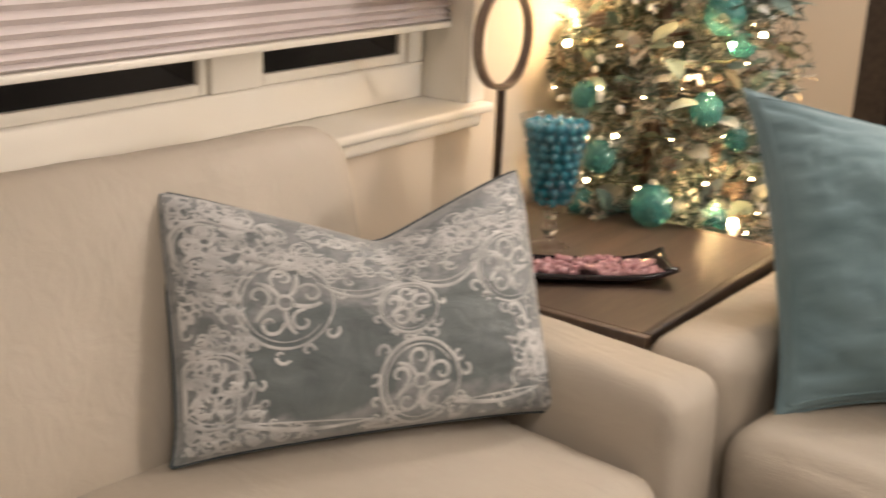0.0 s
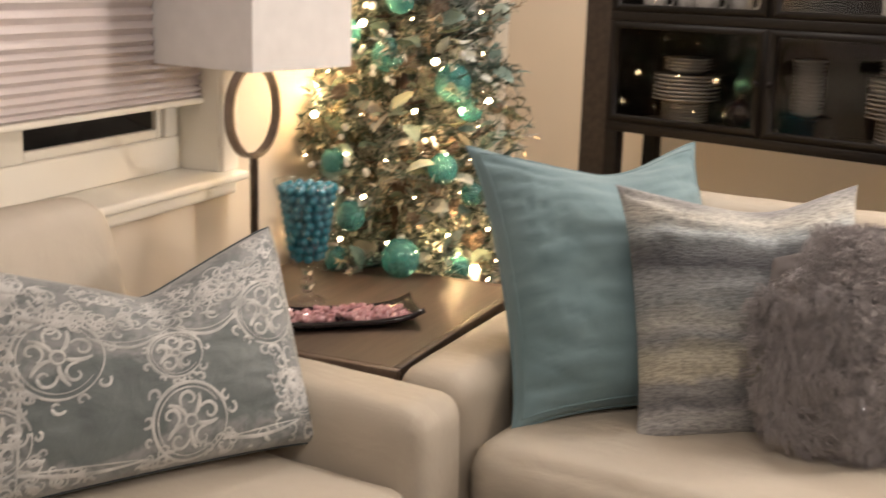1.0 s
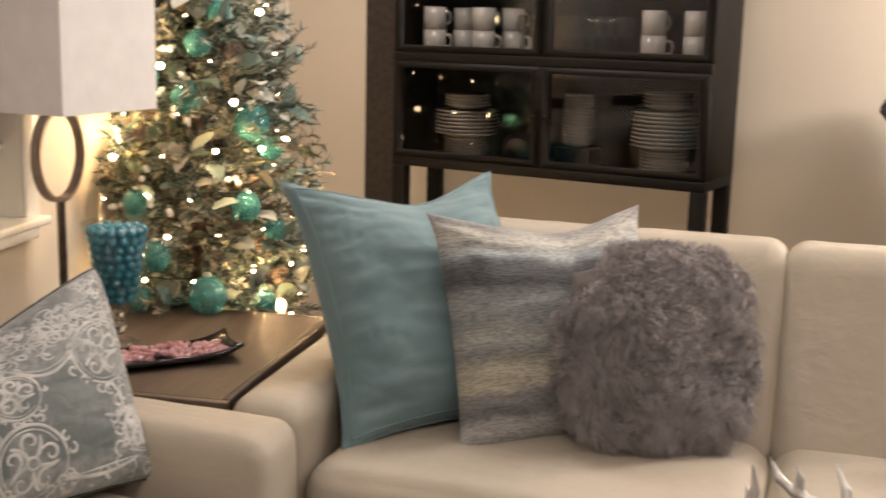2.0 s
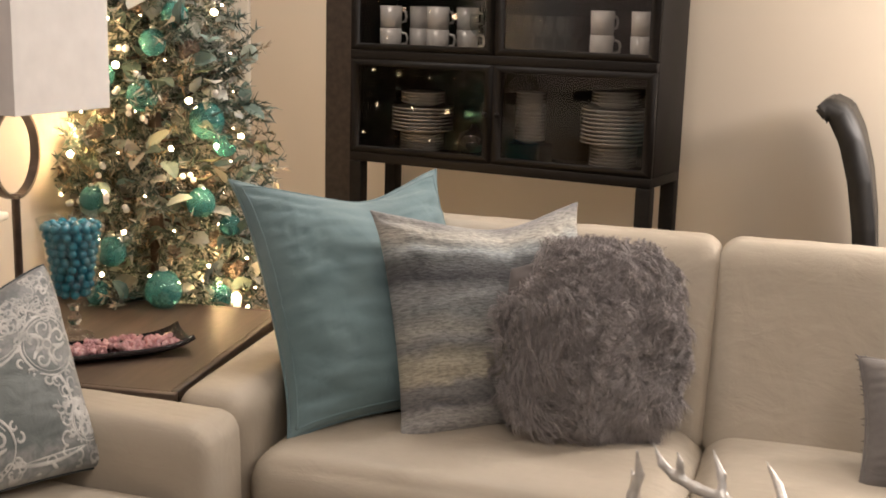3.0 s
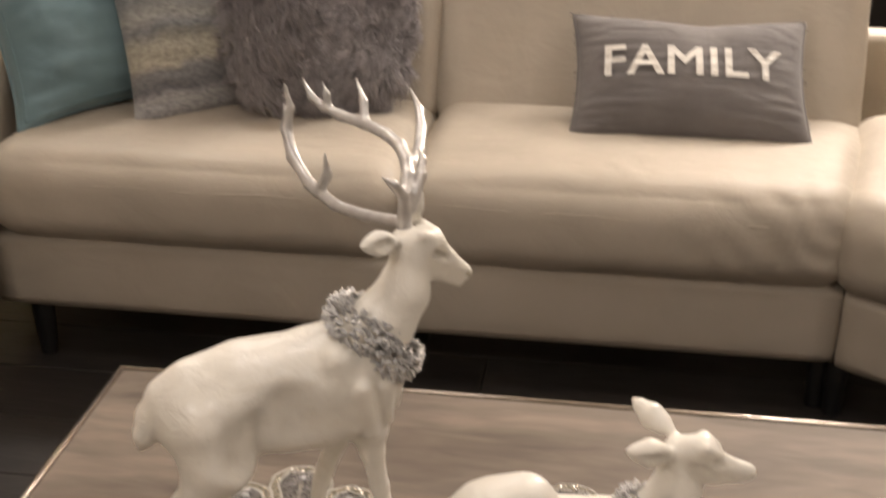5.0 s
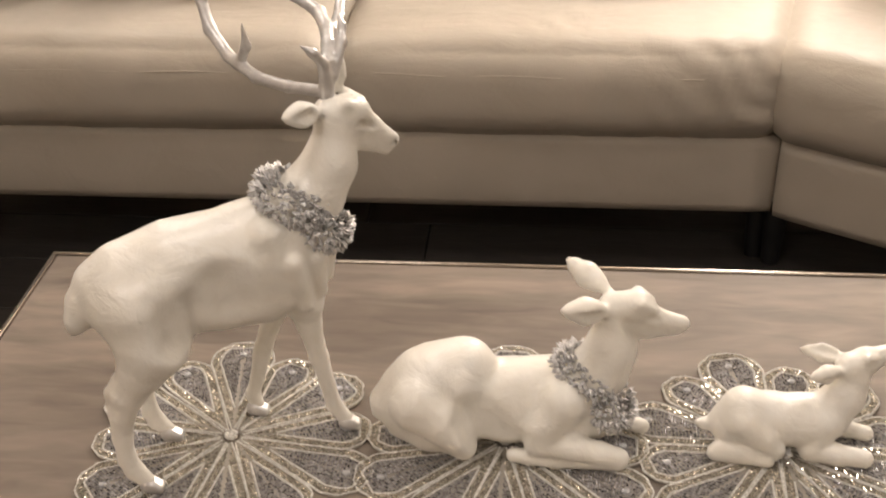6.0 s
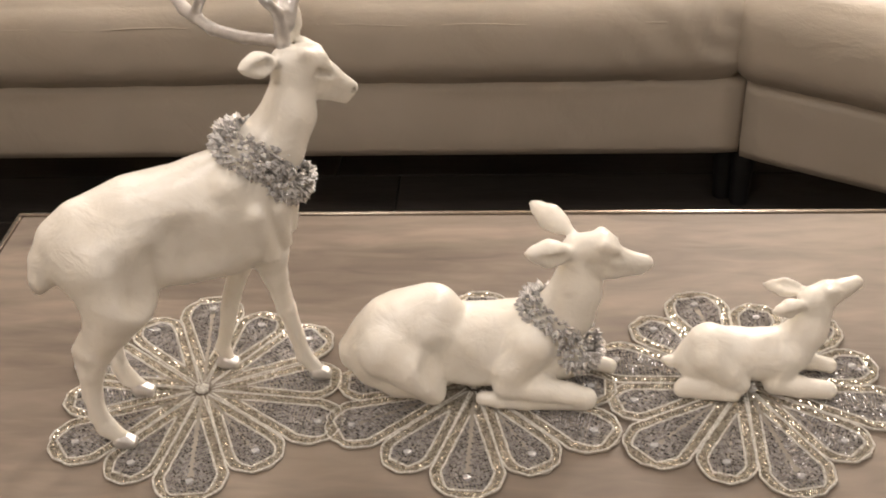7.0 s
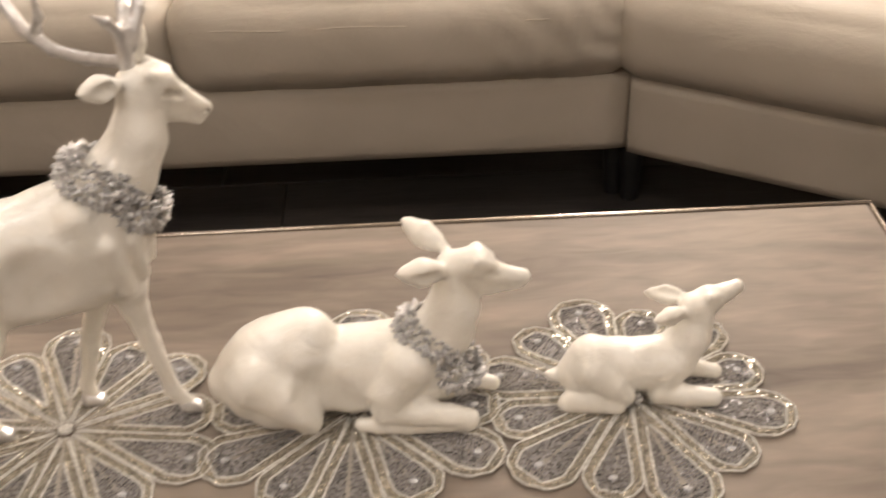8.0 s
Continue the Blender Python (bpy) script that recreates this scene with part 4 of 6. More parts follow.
def placemat():
    """A round mat of beaded petals: pearl outlines, champagne bands, lilac grey fields, a clear gem in each tip."""
    t = thing("placemat", "flower-shaped beaded placemat in silver, champagne and grey", "placemat", pose(0, 0, 0), "beaded placemats")
    rng = random.Random(11)
    count = 12
    for k in range(count):
        ang = 2 * math.pi * k / count + rng.uniform(-0.03, 0.03)
        radius, half = (0.184 if k % 2 else 0.166) + rng.uniform(-0.005, 0.005), (0.0398 if k % 2 else 0.0338) + rng.uniform(-0.0015, 0.002)
        ca, sa = math.cos(ang), math.sin(ang)

        def put(r, w, z):
            return (ca * r - sa * w, sa * r + ca * w, z)

        out = petal_outline(radius, half, 0.0)
        bm = bmesh.new()
        low = [bm.verts.new(put(r, w, 0.0005 + 0.00012 * (k % 2))) for r, w in out[:-1]]
        high = [bm.verts.new(put(r, w, 0.0024 + 0.0003 * (k % 2))) for r, w in out[:-1]]
        bm.faces.new(low[::-1])
        bm.faces.new(high)
        for i in range(len(low)):
            j = (i + 1) % len(low)
            bm.faces.new((low[i], low[j], high[j], high[i]))
        bmesh.ops.remove_doubles(bm, verts=bm.verts, dist=1e-5)
        petal = part("petal", bm, MAT_CLOTH, t, smooth=False)
        z = 0.0034 + 0.0004 * (k % 2)

        def strand(name, insets, material, r, long, step, wild=0.0):
            verts, faces = [], []
            for inset in insets:
                line = petal_outline(radius, half, inset)
                run = 0.0
                for (r0, w0), (r1, w1) in zip(line, line[1:]):
                    seg = math.hypot(r1 - r0, w1 - w0)
                    while run < seg and seg > 1e-7:
                        f = run / seg
                        pr, pw = r0 + (r1 - r0) * f, w0 + (w1 - w0) * f
                        if inset < half and not (inset > 0.006 and abs(pw) < 0.0004):
                            dr, dw = (r1 - r0) / seg, (w1 - w0) / seg
                            turn = rng.gauss(0, wild)
                            dr, dw = dr * math.cos(turn) - dw * math.sin(turn), dr * math.sin(turn) + dw * math.cos(turn)
                            bead(verts, faces, put(pr, pw, z + rng.uniform(-0.0003, 0.0004)), (ca * dr - sa * dw, sa * dr + ca * dw), r * rng.uniform(0.85, 1.1), long)
                        run += step
                    run -= seg
            me = bpy.data.meshes.new(name)
            me.from_pydata(verts, [], faces)
            me.materials.append(material)
            tagged(part(name, me, material, petal), kind="stuff")

        strand("bead_edging", (0.0012, 0.0132), BEAD_WHITE, 0.0018, 1.2, 0.0029)
        strand("bead_band", (0.0040, 0.0062, 0.0084, 0.0106), BEAD_GOLD, 0.0015, 1.5, 0.0038, 0.35)
        strand("bead_field", (0.0164, 0.0190, 0.0216, 0.0242, 0.0268, 0.0294, 0.0320, 0.0346, 0.0370), BEAD_GREY, 0.0015, 1.6, 0.0042, 0.3)
        gem = bmesh.new()
        bmesh.ops.create_icosphere(gem, subdivisions=1, radius=0.0056)
        bmesh.ops.scale(gem, vec=(1.0, 0.8, 0.55), verts=gem.verts)
        g = part("gem", gem, GEM, petal, "clear faceted gem", smooth=False)
        g.location = put(radius - 0.030, 0, z + 0.002)
    knot = bmesh.new()
    for i in range(9):
        a = i * 0.7
        bmesh.ops.create_icosphere(knot, subdivisions=1, radius=0.0035, matrix=pose(0.006 * math.cos(a) * (i > 0), 0.006 * math.sin(a) * (i > 0), 0.005))
    part("centre_beads", knot, BEAD_WHITE, t)
    return t


MAT_ONE = placemat()
MAT_ONE.matrix_world = pose(0.5135, 0.879, TABLE_Z, 0, 0, 8)
copy_thing(MAT_ONE, pose(0.840, 0.889, TABLE_Z + 0.0003, 0, 0, -1))
copy_thing(MAT_ONE, pose(1.156, 0.892, TABLE_Z, 0, 0, 14))

# ---- figurines: sculpted as blended round limbs ----


class Clay:
    """A scalar field of blended balls and limbs, turned into a mesh."""

    def __init__(self, low, high, step):
        self.low, self.step = np.array(low, float), step
        self.n = np.ceil((np.array(high) - self.low) / step).astype(int) + 1
        self.f = np.full(self.n, 0.3)

    def limb(self, a, b, ra, rb, k=0.012, cut=False):
        a, b = np.array(a, float), np.array(b, float)
        pad = max(ra, rb) + 3 * k + 4 * self.step
        i0 = np.clip(np.floor((np.minimum(a, b) - pad - self.low) / self.step).astype(int), 0, self.n - 1)
        i1 = np.clip(np.ceil((np.maximum(a, b) + pad - self.low) / self.step).astype(int) + 1, 1, self.n)
        ax = [self.low[d] + self.step * np.arange(i0[d], i1[d]) for d in range(3)]
        g = np.stack(np.meshgrid(*ax, indexing="ij"), -1)
        ab = b - a
        h = np.clip(((g - a) @ ab) / max(ab @ ab, 1e-12), 0, 1)
        d = np.linalg.norm(g - a - h[..., None] * ab, axis=-1) - (ra + (rb - ra) * h)
        s = (slice(i0[0], i1[0]), slice(i0[1], i1[1]), slice(i0[2], i1[2]))
        old = self.f[s]
        if cut:
            d = -d
            m = np.clip(0.5 - 0.5 * (d - old) / k, 0, 1)
            self.f[s] = old * m + d * (1 - m) + k * m * (1 - m)
        else:
            m = np.clip(0.5 + 0.5 * (d - old) / k, 0, 1)
            self.f[s] = d * (1 - m) + old * m - k * m * (1 - m)
        return self

    def chain(self, *nodes, k=0.012):
        """Nodes of (x, y, z, radius), joined one to the next."""
        for p, q in zip(nodes, nodes[1:]):
            self.limb(p[:3], q[:3], p[3], q[3], k)
        return self

    def surface(self):
        f, n = self.f, self.n
        inside = f < 0
        cells = np.zeros(n - 1, int)
        for dx in (0, 1):
            for dy in (0, 1):
                for dz in (0, 1):
                    cells += inside[dx : n[0] - 1 + dx, dy : n[1] - 1 + dy, dz : n[2] - 1 + dz]
        mixed_cells = (cells > 0) & (cells < 8)
        where = np.argwhere(mixed_cells)
        index = np.full(n - 1, -1)
        index[mixed_cells] = np.arange(len(where))
        total, count = np.zeros((len(where), 3)), np.zeros(len(where))
        for axis in range(3):
            others = [d for d in range(3) if d != axis]
            for p in (0, 1):
                for q in (0, 1):
                    o = np.zeros(3, int)
                    o[others[0]], o[others[1]] = p, q
                    e = o.copy()
                    e[axis] = 1
                    fa, fb = f[tuple((where + o).T)], f[tuple((where + e).T)]
                    hit = (fa < 0) != (fb < 0)
                    w = np.where(hit, fa / np.where(hit, fa - fb, 1), 0)
                    pt = o + w[:, None] * (e - o)
                    total += np.where(hit[:, None], pt, 0)
                    count += hit
        verts = self.low + self.step * (where + total / count[:, None])
        faces = []
        for axis in range(3):
            a, b = [(1, 2), (2, 0), (0, 1)][axis]
            s0 = [slice(1, -1)] * 3
            s1 = [slice(1, -1)] * 3
            s0[axis], s1[axis] = slice(0, -1), slice(1, None)
            cross = inside[tuple(s0)] != inside[tuple(s1)]
            at = np.argwhere(cross)
            base = at + 1
            base[:, axis] -= 1
            da, db = np.zeros(3, int), np.zeros(3, int)
            da[a], db[b] = 1, 1
            quad = np.stack([index[tuple((base - da - db).T)], index[tuple((base - db).T)], index[tuple(base.T)], index[tuple((base - da).T)]], 1)
            out = inside[tuple(base.T)]
            quad[~out] = quad[~out][:, ::-1]
            faces.append(quad)
        return verts, np.concatenate(faces)


def figurine(name, label, pieces, collar=(), collar_seed=0):
    """One mesh from (clay, material number) pieces and, round the neck, a collar of silver scales."""
    verts, faces, which = [], [], []
    for clay, number in pieces:
        v, q = clay.surface()
        k = sum(len(x) for x in verts)
        verts.append(v)
        faces += (q + k).tolist()
        which += [number] * len(q)
    verts = [tuple(x) for block in verts for x in block]
    rng = random.Random(collar_seed)
    for centre, axis, radius, reach, count in collar:
        c, ax = Vector(centre), Vector(axis).normalized()
        e1 = ax.orthogonal().normalized()
        e2 = ax.cross(e1)
        for _ in range(count):
            th, along = rng.uniform(0, 2 * math.pi), rng.uniform(-1, 1)
            rad = e1 * math.cos(th) + e2 * math.sin(th)
            p = c + rad * radius * math.sqrt(max(0.1, 1 - 0.5 * along * along)) + ax * along * reach * 0.8
            d = (rad + ax * (along * 0.9 + rng.gauss(0, 0.25)) + Vector((rng.gauss(0, 0.25), rng.gauss(0, 0.25), rng.gauss(0, 0.25)))).normalized()
            s = d.cross(ax + Vector((rng.gauss(0, 0.4), rng.gauss(0, 0.4), rng.gauss(0, 0.4)))).normalized()
            u = s.cross(d)
            long, wide = rng.uniform(0.0075, 0.0125), rng.uniform(0.0028, 0.0044)
            k = len(verts)
            tips = [p - s * wide * 0.5, p + d * long * 0.55 - s * wide + u * 0.001, p + d * long, p + d * long * 0.55 + s * wide + u * 0.001, p + s * wide * 0.5, p + d * long * 0.5 + u * 0.003, p + d * long * 0.4 - u * 0.002]
            verts += [tuple(x) for x in tips]
            for a, b in ((0, 1), (1, 2), (2, 3), (3, 4)):
                faces += [(k + a, k + b, k + 5), (k + b, k + a, k + 6)]
                which += [2, 2]
    me = bpy.data.meshes.new(name)
    me.from_pydata(verts, [], faces)
    for m in (PEARL, SILVER, SILVER_GLITTER):
        me.materials.append(m)
    me.polygons.foreach_set("material_index", which)
    me.polygons.foreach_set("use_smooth", [w < 2 for w in which])
    return solid(name, me, PEARL, label, "figurine", None, "deer figurines on the table")


def ear(c, root, tip, out, wide, k=0.006):
    """A leaf-shaped ear with a hollow on the side that out points to."""
    r, t, o = Vector(root), Vector(tip), Vector(out).normalized()
    mid = r.lerp(t, 0.5)
    c.chain((*r, wide * 0.35), (*r.lerp(t, 0.3), wide * 0.8), (*mid, wide), (*r.lerp(t, 0.78), wide * 0.58), (*t, wide * 0.10), k=k)
    a, b = r.lerp(t, 0.30) + o * wide * 0.85, r.lerp(t, 0.80) + o * wide * 0.75
    c.limb(a + o * wide * 0.2, b + o * wide * 0.2, wide * 0.66, wide * 0.34, 0.003, True)
    return c


ON_MAT = TABLE_Z + 0.0045


def stag():
    z0 = ON_MAT
    c = Clay((0.34, 0.72, z0 - 0.01), (0.76, 1.02, 0.90), 0.0030)
    # trunk
    c.chain((0.452, 0.832, 0.650, 0.051), (0.490, 0.848, 0.664, 0.051), (0.530, 0.864, 0.668, 0.049), (0.572, 0.882, 0.670, 0.051), (0.604, 0.896, 0.674, 0.045), k=0.02)
    c.chain((0.486, 0.846, 0.640, 0.044), (0.530, 0.864, 0.636, 0.044), (0.572, 0.882, 0.636, 0.045), (0.602, 0.894, 0.645, 0.036), k=0.02)
    c.chain((0.444, 0.828, 0.646, 0.049), (0.456, 0.832, 0.612, 0.042), k=0.03)
    c.chain((0.612, 0.899, 0.652, 0.034), (0.614, 0.897, 0.632, 0.026), k=0.015)
    c.limb((0.556, 0.878, 0.702), (0.590, 0.890, 0.712), 0.020, 0.022, 0.02)
    # neck and head
    c.chain((0.604, 0.896, 0.692, 0.042), (0.630, 0.906, 0.728, 0.033), (0.650, 0.915, 0.760, 0.0265), (0.656, 0.922, 0.794, 0.0220), k=0.015)
    c.chain((0.654, 0.924, 0.812, 0.0205), (0.674, 0.932, 0.811, 0.0185), (0.690, 0.944, 0.790, 0.0125), (0.711, 0.958, 0.768, 0.0090), k=0.007)
    c.chain((0.660, 0.926, 0.796, 0.019), (0.684, 0.941, 0.776, 0.0110), (0.704, 0.957, 0.758, 0.0072), k=0.006)
    c.limb((0.672, 0.917, 0.826), (0.688, 0.929, 0.816), 0.0070, 0.0050, 0.004)
    c.limb((0.666, 0.947, 0.826), (0.682, 0.953, 0.816), 0.0070, 0.0050, 0.004)
    c.limb((0.684, 0.921, 0.806), (0.694, 0.932, 0.796), 0.0045, 0.0030, 0.004, True)
    c.limb((0.714, 0.953, 0.768), (0.716, 0.956, 0.765), 0.0030, 0.0022, 0.002, True)
    ear(c, (0.644, 0.906, 0.824), (0.614, 0.874, 0.830), (0.5, -0.75, 0.1), 0.0130)
    ear(c, (0.650, 0.942, 0.828), (0.662, 0.960, 0.864), (0.6, -0.7, 0.1), 0.0105)
    # tail
    c.chain((0.434, 0.824, 0.684, 0.021), (0.412, 0.816, 0.668, 0.0185), (0.398, 0.810, 0.645, 0.0165), (0.390, 0.805, 0.625, 0.0120), (0.385, 0.803, 0.612, 0.0050), k=0.010)
    # hind legs
    c.chain((0.462, 0.808, 0.640, 0.043), (0.470, 0.799, 0.602, 0.036), (0.456, 0.793, 0.574, 0.0265), k=0.012)
    c.chain((0.456, 0.793, 0.574, 0.0260), (0.436, 0.790, 0.542, 0.0195), (0.426, 0.788, 0.515, 0.0142), (0.421, 0.787, 0.482, 0.0108), (0.422, 0.786, 0.452, 0.0102), (0.428, 0.785, 0.436, 0.0106), (0.442, 0.783, z0 + 0.012, 0.0090), k=0.005)
    c.chain((0.428, 0.791, 0.558, 0.008), (0.416, 0.790, 0.542, 0.0055), (0.412, 0.790, 0.526, 0.0035), k=0.006)
    c.chain((0.458, 0.852, 0.622, 0.038), (0.458, 0.864, 0.578, 0.027), (0.440, 0.868, 0.545, 0.018), k=0.012)
    c.chain((0.440, 0.868, 0.545, 0.0175), (0.424, 0.871, 0.505, 0.0125), (0.420, 0.872, 0.480, 0.0104), (0.422, 0.873, 0.450, 0.0096), (0.428, 0.873, 0.434, 0.0098), (0.440, 0.872, z0 + 0.012, 0.0086), k=0.005)
    # fore legs
    c.chain((0.604, 0.884, 0.640, 0.028), (0.614, 0.888, 0.605, 0.0215), (0.617, 0.892, 0.570, 0.0148), k=0.010)
    c.chain((0.617, 0.892, 0.570, 0.0145), (0.621, 0.895, 0.540, 0.0110), (0.624, 0.896, 0.520, 0.0112), (0.631, 0.899, 0.478, 0.0088), (0.636, 0.901, 0.446, 0.0094), (0.648, 0.904, z0 + 0.012, 0.0090), k=0.004)
    c.chain((0.598, 0.908, 0.632, 0.026), (0.584, 0.914, 0.595, 0.018), (0.570, 0.918, 0.560, 0.0128), k=0.010)
    c.chain((0.570, 0.918, 0.560, 0.0125), (0.554, 0.923, 0.515, 0.0104), (0.549, 0.924, 0.498, 0.0106), (0.540, 0.926, 0.462, 0.0084), (0.532, 0.927, 0.438, 0.0088), (0.536, 0.925, z0 + 0.011, 0.0086), k=0.004)
    # muscles of shoulder, chest and thigh
    c.limb((0.590, 0.852, 0.706), (0.602, 0.860, 0.630), 0.018, 0.017, 0.010)
    c.limb((0.614, 0.852, 0.674), (0.622, 0.863, 0.616), 0.0150, 0.0105, 0.004)
    c.limb((0.637, 0.870, 0.672), (0.635, 0.882, 0.622), 0.0120, 0.0090, 0.003)
    c.limb((0.646, 0.894, 0.670), (0.641, 0.900, 0.630), 0.0095, 0.0070, 0.003)
    c.limb((0.552, 0.797, 0.668), (0.560, 0.803, 0.640), 0.0285, 0.0275, 0.018, True)
    c.limb((0.516, 0.783, 0.640), (0.512, 0.784, 0.620), 0.0285, 0.0275, 0.016, True)
    c.limb((0.484, 0.806, 0.668), (0.490, 0.806, 0.596), 0.022, 0.013, 0.012)
    c.limb((0.440, 0.800, 0.640), (0.452, 0.792, 0.590), 0.019, 0.015, 0.012)
    # hooves
    hoof = Clay((0.40, 0.74, z0 - 0.008), (0.70, 0.96, z0 + 0.04), 0.0022)
    for x, y in ((0.446, 0.783), (0.444, 0.871), (0.652, 0.904), (0.536, 0.924)):
        hoof.limb((x - 0.003, y - 0.003, z0 + 0.008), (x + 0.009, y - 0.004, z0 + 0.004), 0.0096, 0.0060, 0.003)
        hoof.limb((x - 0.003, y + 0.003, z0 + 0.008), (x + 0.009, y + 0.004, z0 + 0.004), 0.0086, 0.0055, 0.003)
    # antlers
    a = Clay((0.45, 0.88, 0.79), (0.70, 1.19, 0.96), 0.0024)
    a.chain((0.645, 0.938, 0.832, 0.0066), (0.600, 0.975, 0.820, 0.0066), (0.557, 1.010, 0.815, 0.0068), (0.517, 1.050, 0.823, 0.0072), (0.490, 1.080, 0.844, 0.0074), (0.478, 1.100, 0.872, 0.0066), (0.484, 1.100, 0.898, 0.0050), (0.479, 1.100, 0.928, 0.0014), k=0.004)
    a.chain((0.530, 1.038, 0.818, 0.0066), (0.546, 1.020, 0.848, 0.0056), (0.545, 1.015, 0.876, 0.0014), k=0.004)
    a.chain((0.478, 1.100, 0.872, 0.0055), (0.479, 1.105, 0.886, 0.0042), (0.473, 1.110, 0.900, 0.0014), k=0.004)
    a.chain((0.650, 0.928, 0.832, 0.0070), (0.648, 0.930, 0.866, 0.0060), (0.640, 0.921, 0.881, 0.0050), (0.629, 0.915, 0.891, 0.0014), k=0.004)
    a.chain((0.650, 0.926, 0.834, 0.0074), (0.649, 0.945, 0.861, 0.0072), (0.647, 0.970, 0.871, 0.0072), (0.642, 0.995, 0.878, 0.0074), (0.628, 1.030, 0.884, 0.0074), (0.607, 1.060, 0.886, 0.0070),
            (0.576, 1.085, 0.889, 0.0068), (0.545, 1.100, 0.892, 0.0062), (0.522, 1.110, 0.898, 0.0054), (0.507, 1.115, 0.908, 0.0044), (0.495, 1.120, 0.929, 0.0013), k=0.004)
    a.chain((0.529, 1.108, 0.898, 0.0050), (0.527, 1.108, 0.914, 0.0040), (0.523, 1.108, 0.928, 0.0013), k=0.004)
    a.chain((0.577, 1.085, 0.890, 0.0058), (0.573, 1.100, 0.910, 0.0048), (0.561, 1.119, 0.932, 0.0013), k=0.004)
    a.chain((0.645, 0.985, 0.872, 0.0066), (0.648, 1.040, 0.875, 0.0066), (0.643, 1.090, 0.884, 0.0062), (0.634, 1.130, 0.895, 0.0048), (0.618, 1.160, 0.911, 0.0014), k=0.004)
    a.chain((0.655, 0.940, 0.848, 0.0066), (0.662, 0.965, 0.876, 0.0056), (0.661, 0.980, 0.888, 0.0046), (0.656, 0.990, 0.898, 0.0014), k=0.004)
    figurine("stag_figurine", "pearl white standing stag figurine with silver antlers and collar",
             ((c, 0), (hoof, 1), (a, 1)), (((0.612, 0.897, 0.726), (0.42, 0.20, 0.75), 0.041, 0.022, 640), ((0.640, 0.894, 0.700), (0.6, 0.1, 0.6), 0.030, 0.022, 520)), 4)


stag()


def doe():
    z0 = ON_MAT
    c = Clay((0.67, 0.79, z0 - 0.01), (1.07, 1.03, 0.68), 0.0030)
    c.chain((0.775, 0.898, z0 + 0.056, 0.046), (0.815, 0.898, z0 + 0.056, 0.044), (0.850, 0.898, z0 + 0.058, 0.044), (0.890, 0.900, z0 + 0.062, 0.043), (0.918, 0.902, z0 + 0.068, 0.038), k=0.015)
    c.chain((0.845, 0.892, z0 + 0.046, 0.038), (0.900, 0.892, z0 + 0.046, 0.036), (0.940, 0.892, z0 + 0.044, 0.030), k=0.012)
    c.chain((0.732, 0.888, z0 + 0.058, 0.044), (0.752, 0.888, z0 + 0.076, 0.046), (0.780, 0.894, z0 + 0.090, 0.042), (0.797, 0.900, z0 + 0.106, 0.026), k=0.016)
    c.chain((0.716, 0.888, z0 + 0.058, 0.030), (0.700, 0.888, z0 + 0.052, 0.016), (0.694, 0.888, z0 + 0.040, 0.009), k=0.012)
    # haunch and folded hind legs
    c.chain((0.744, 0.860, z0 + 0.076, 0.036), (0.772, 0.848, z0 + 0.060, 0.028), (0.788, 0.842, z0 + 0.046, 0.0215), (0.796, 0.842, z0 + 0.030, 0.0150), k=0.006)
    c.chain((0.790, 0.850, z0 + 0.026, 0.0150), (0.752, 0.866, z0 + 0.026, 0.0180), (0.722, 0.878, z0 + 0.030, 0.0180), k=0.012)
    c.chain((0.770, 0.925, z0 + 0.060, 0.034), (0.790, 0.940, z0 + 0.030, 0.022), (0.740, 0.930, z0 + 0.018, 0.015), k=0.01)
    c.chain((0.745, 0.880, z0 + 0.015, 0.014), (0.800, 0.885, z0 + 0.014, 0.013), k=0.008)
    c.limb((0.812, 0.828, z0 + 0.078), (0.828, 0.826, z0 + 0.042), 0.0300, 0.0300, 0.010, True)
    # chest, shoulder and folded fore legs
    c.chain((0.902, 0.868, z0 + 0.076, 0.029), (0.884, 0.858, z0 + 0.050, 0.023), (0.882, 0.853, z0 + 0.032, 0.0190), k=0.007)
    c.chain((0.880, 0.852, z0 + 0.032, 0.0185), (0.918, 0.848, z0 + 0.027, 0.0165), (0.948, 0.846, z0 + 0.021, 0.0145), (0.968, 0.845, z0 + 0.017, 0.0130), k=0.005)
    c.chain((0.965, 0.846, z0 + 0.013, 0.0115), (0.900, 0.846, z0 + 0.011, 0.0100), (0.868, 0.848, z0 + 0.012, 0.0095), (0.850, 0.850, z0 + 0.012, 0.0085), k=0.003)
    c.limb((0.876, 0.836, z0 + 0.021), (0.950, 0.832, z0 + 0.017), 0.0022, 0.0018, 0.004, True)
    c.chain((0.925, 0.915, z0 + 0.045, 0.025), (0.960, 0.918, z0 + 0.018, 0.012), (1.000, 0.912, z0 + 0.010, 0.009), k=0.008)
    # neck and head
    c.chain((0.920, 0.902, z0 + 0.074, 0.037), (0.945, 0.903, z0 + 0.098, 0.031), (0.957, 0.906, z0 + 0.128, 0.0265), (0.960, 0.910, z0 + 0.158, 0.0225), k=0.014)
    c.chain((0.958, 0.912, z0 + 0.176, 0.0200), (0.982, 0.914, z0 + 0.180, 0.0175), (1.004, 0.916, z0 + 0.162, 0.0125), (1.034, 0.917, z0 + 0.156, 0.0092), k=0.006)
    c.chain((0.966, 0.912, z0 + 0.156, 0.0190), (0.998, 0.915, z0 + 0.150, 0.0110), (1.028, 0.917, z0 + 0.148, 0.0072), k=0.006)
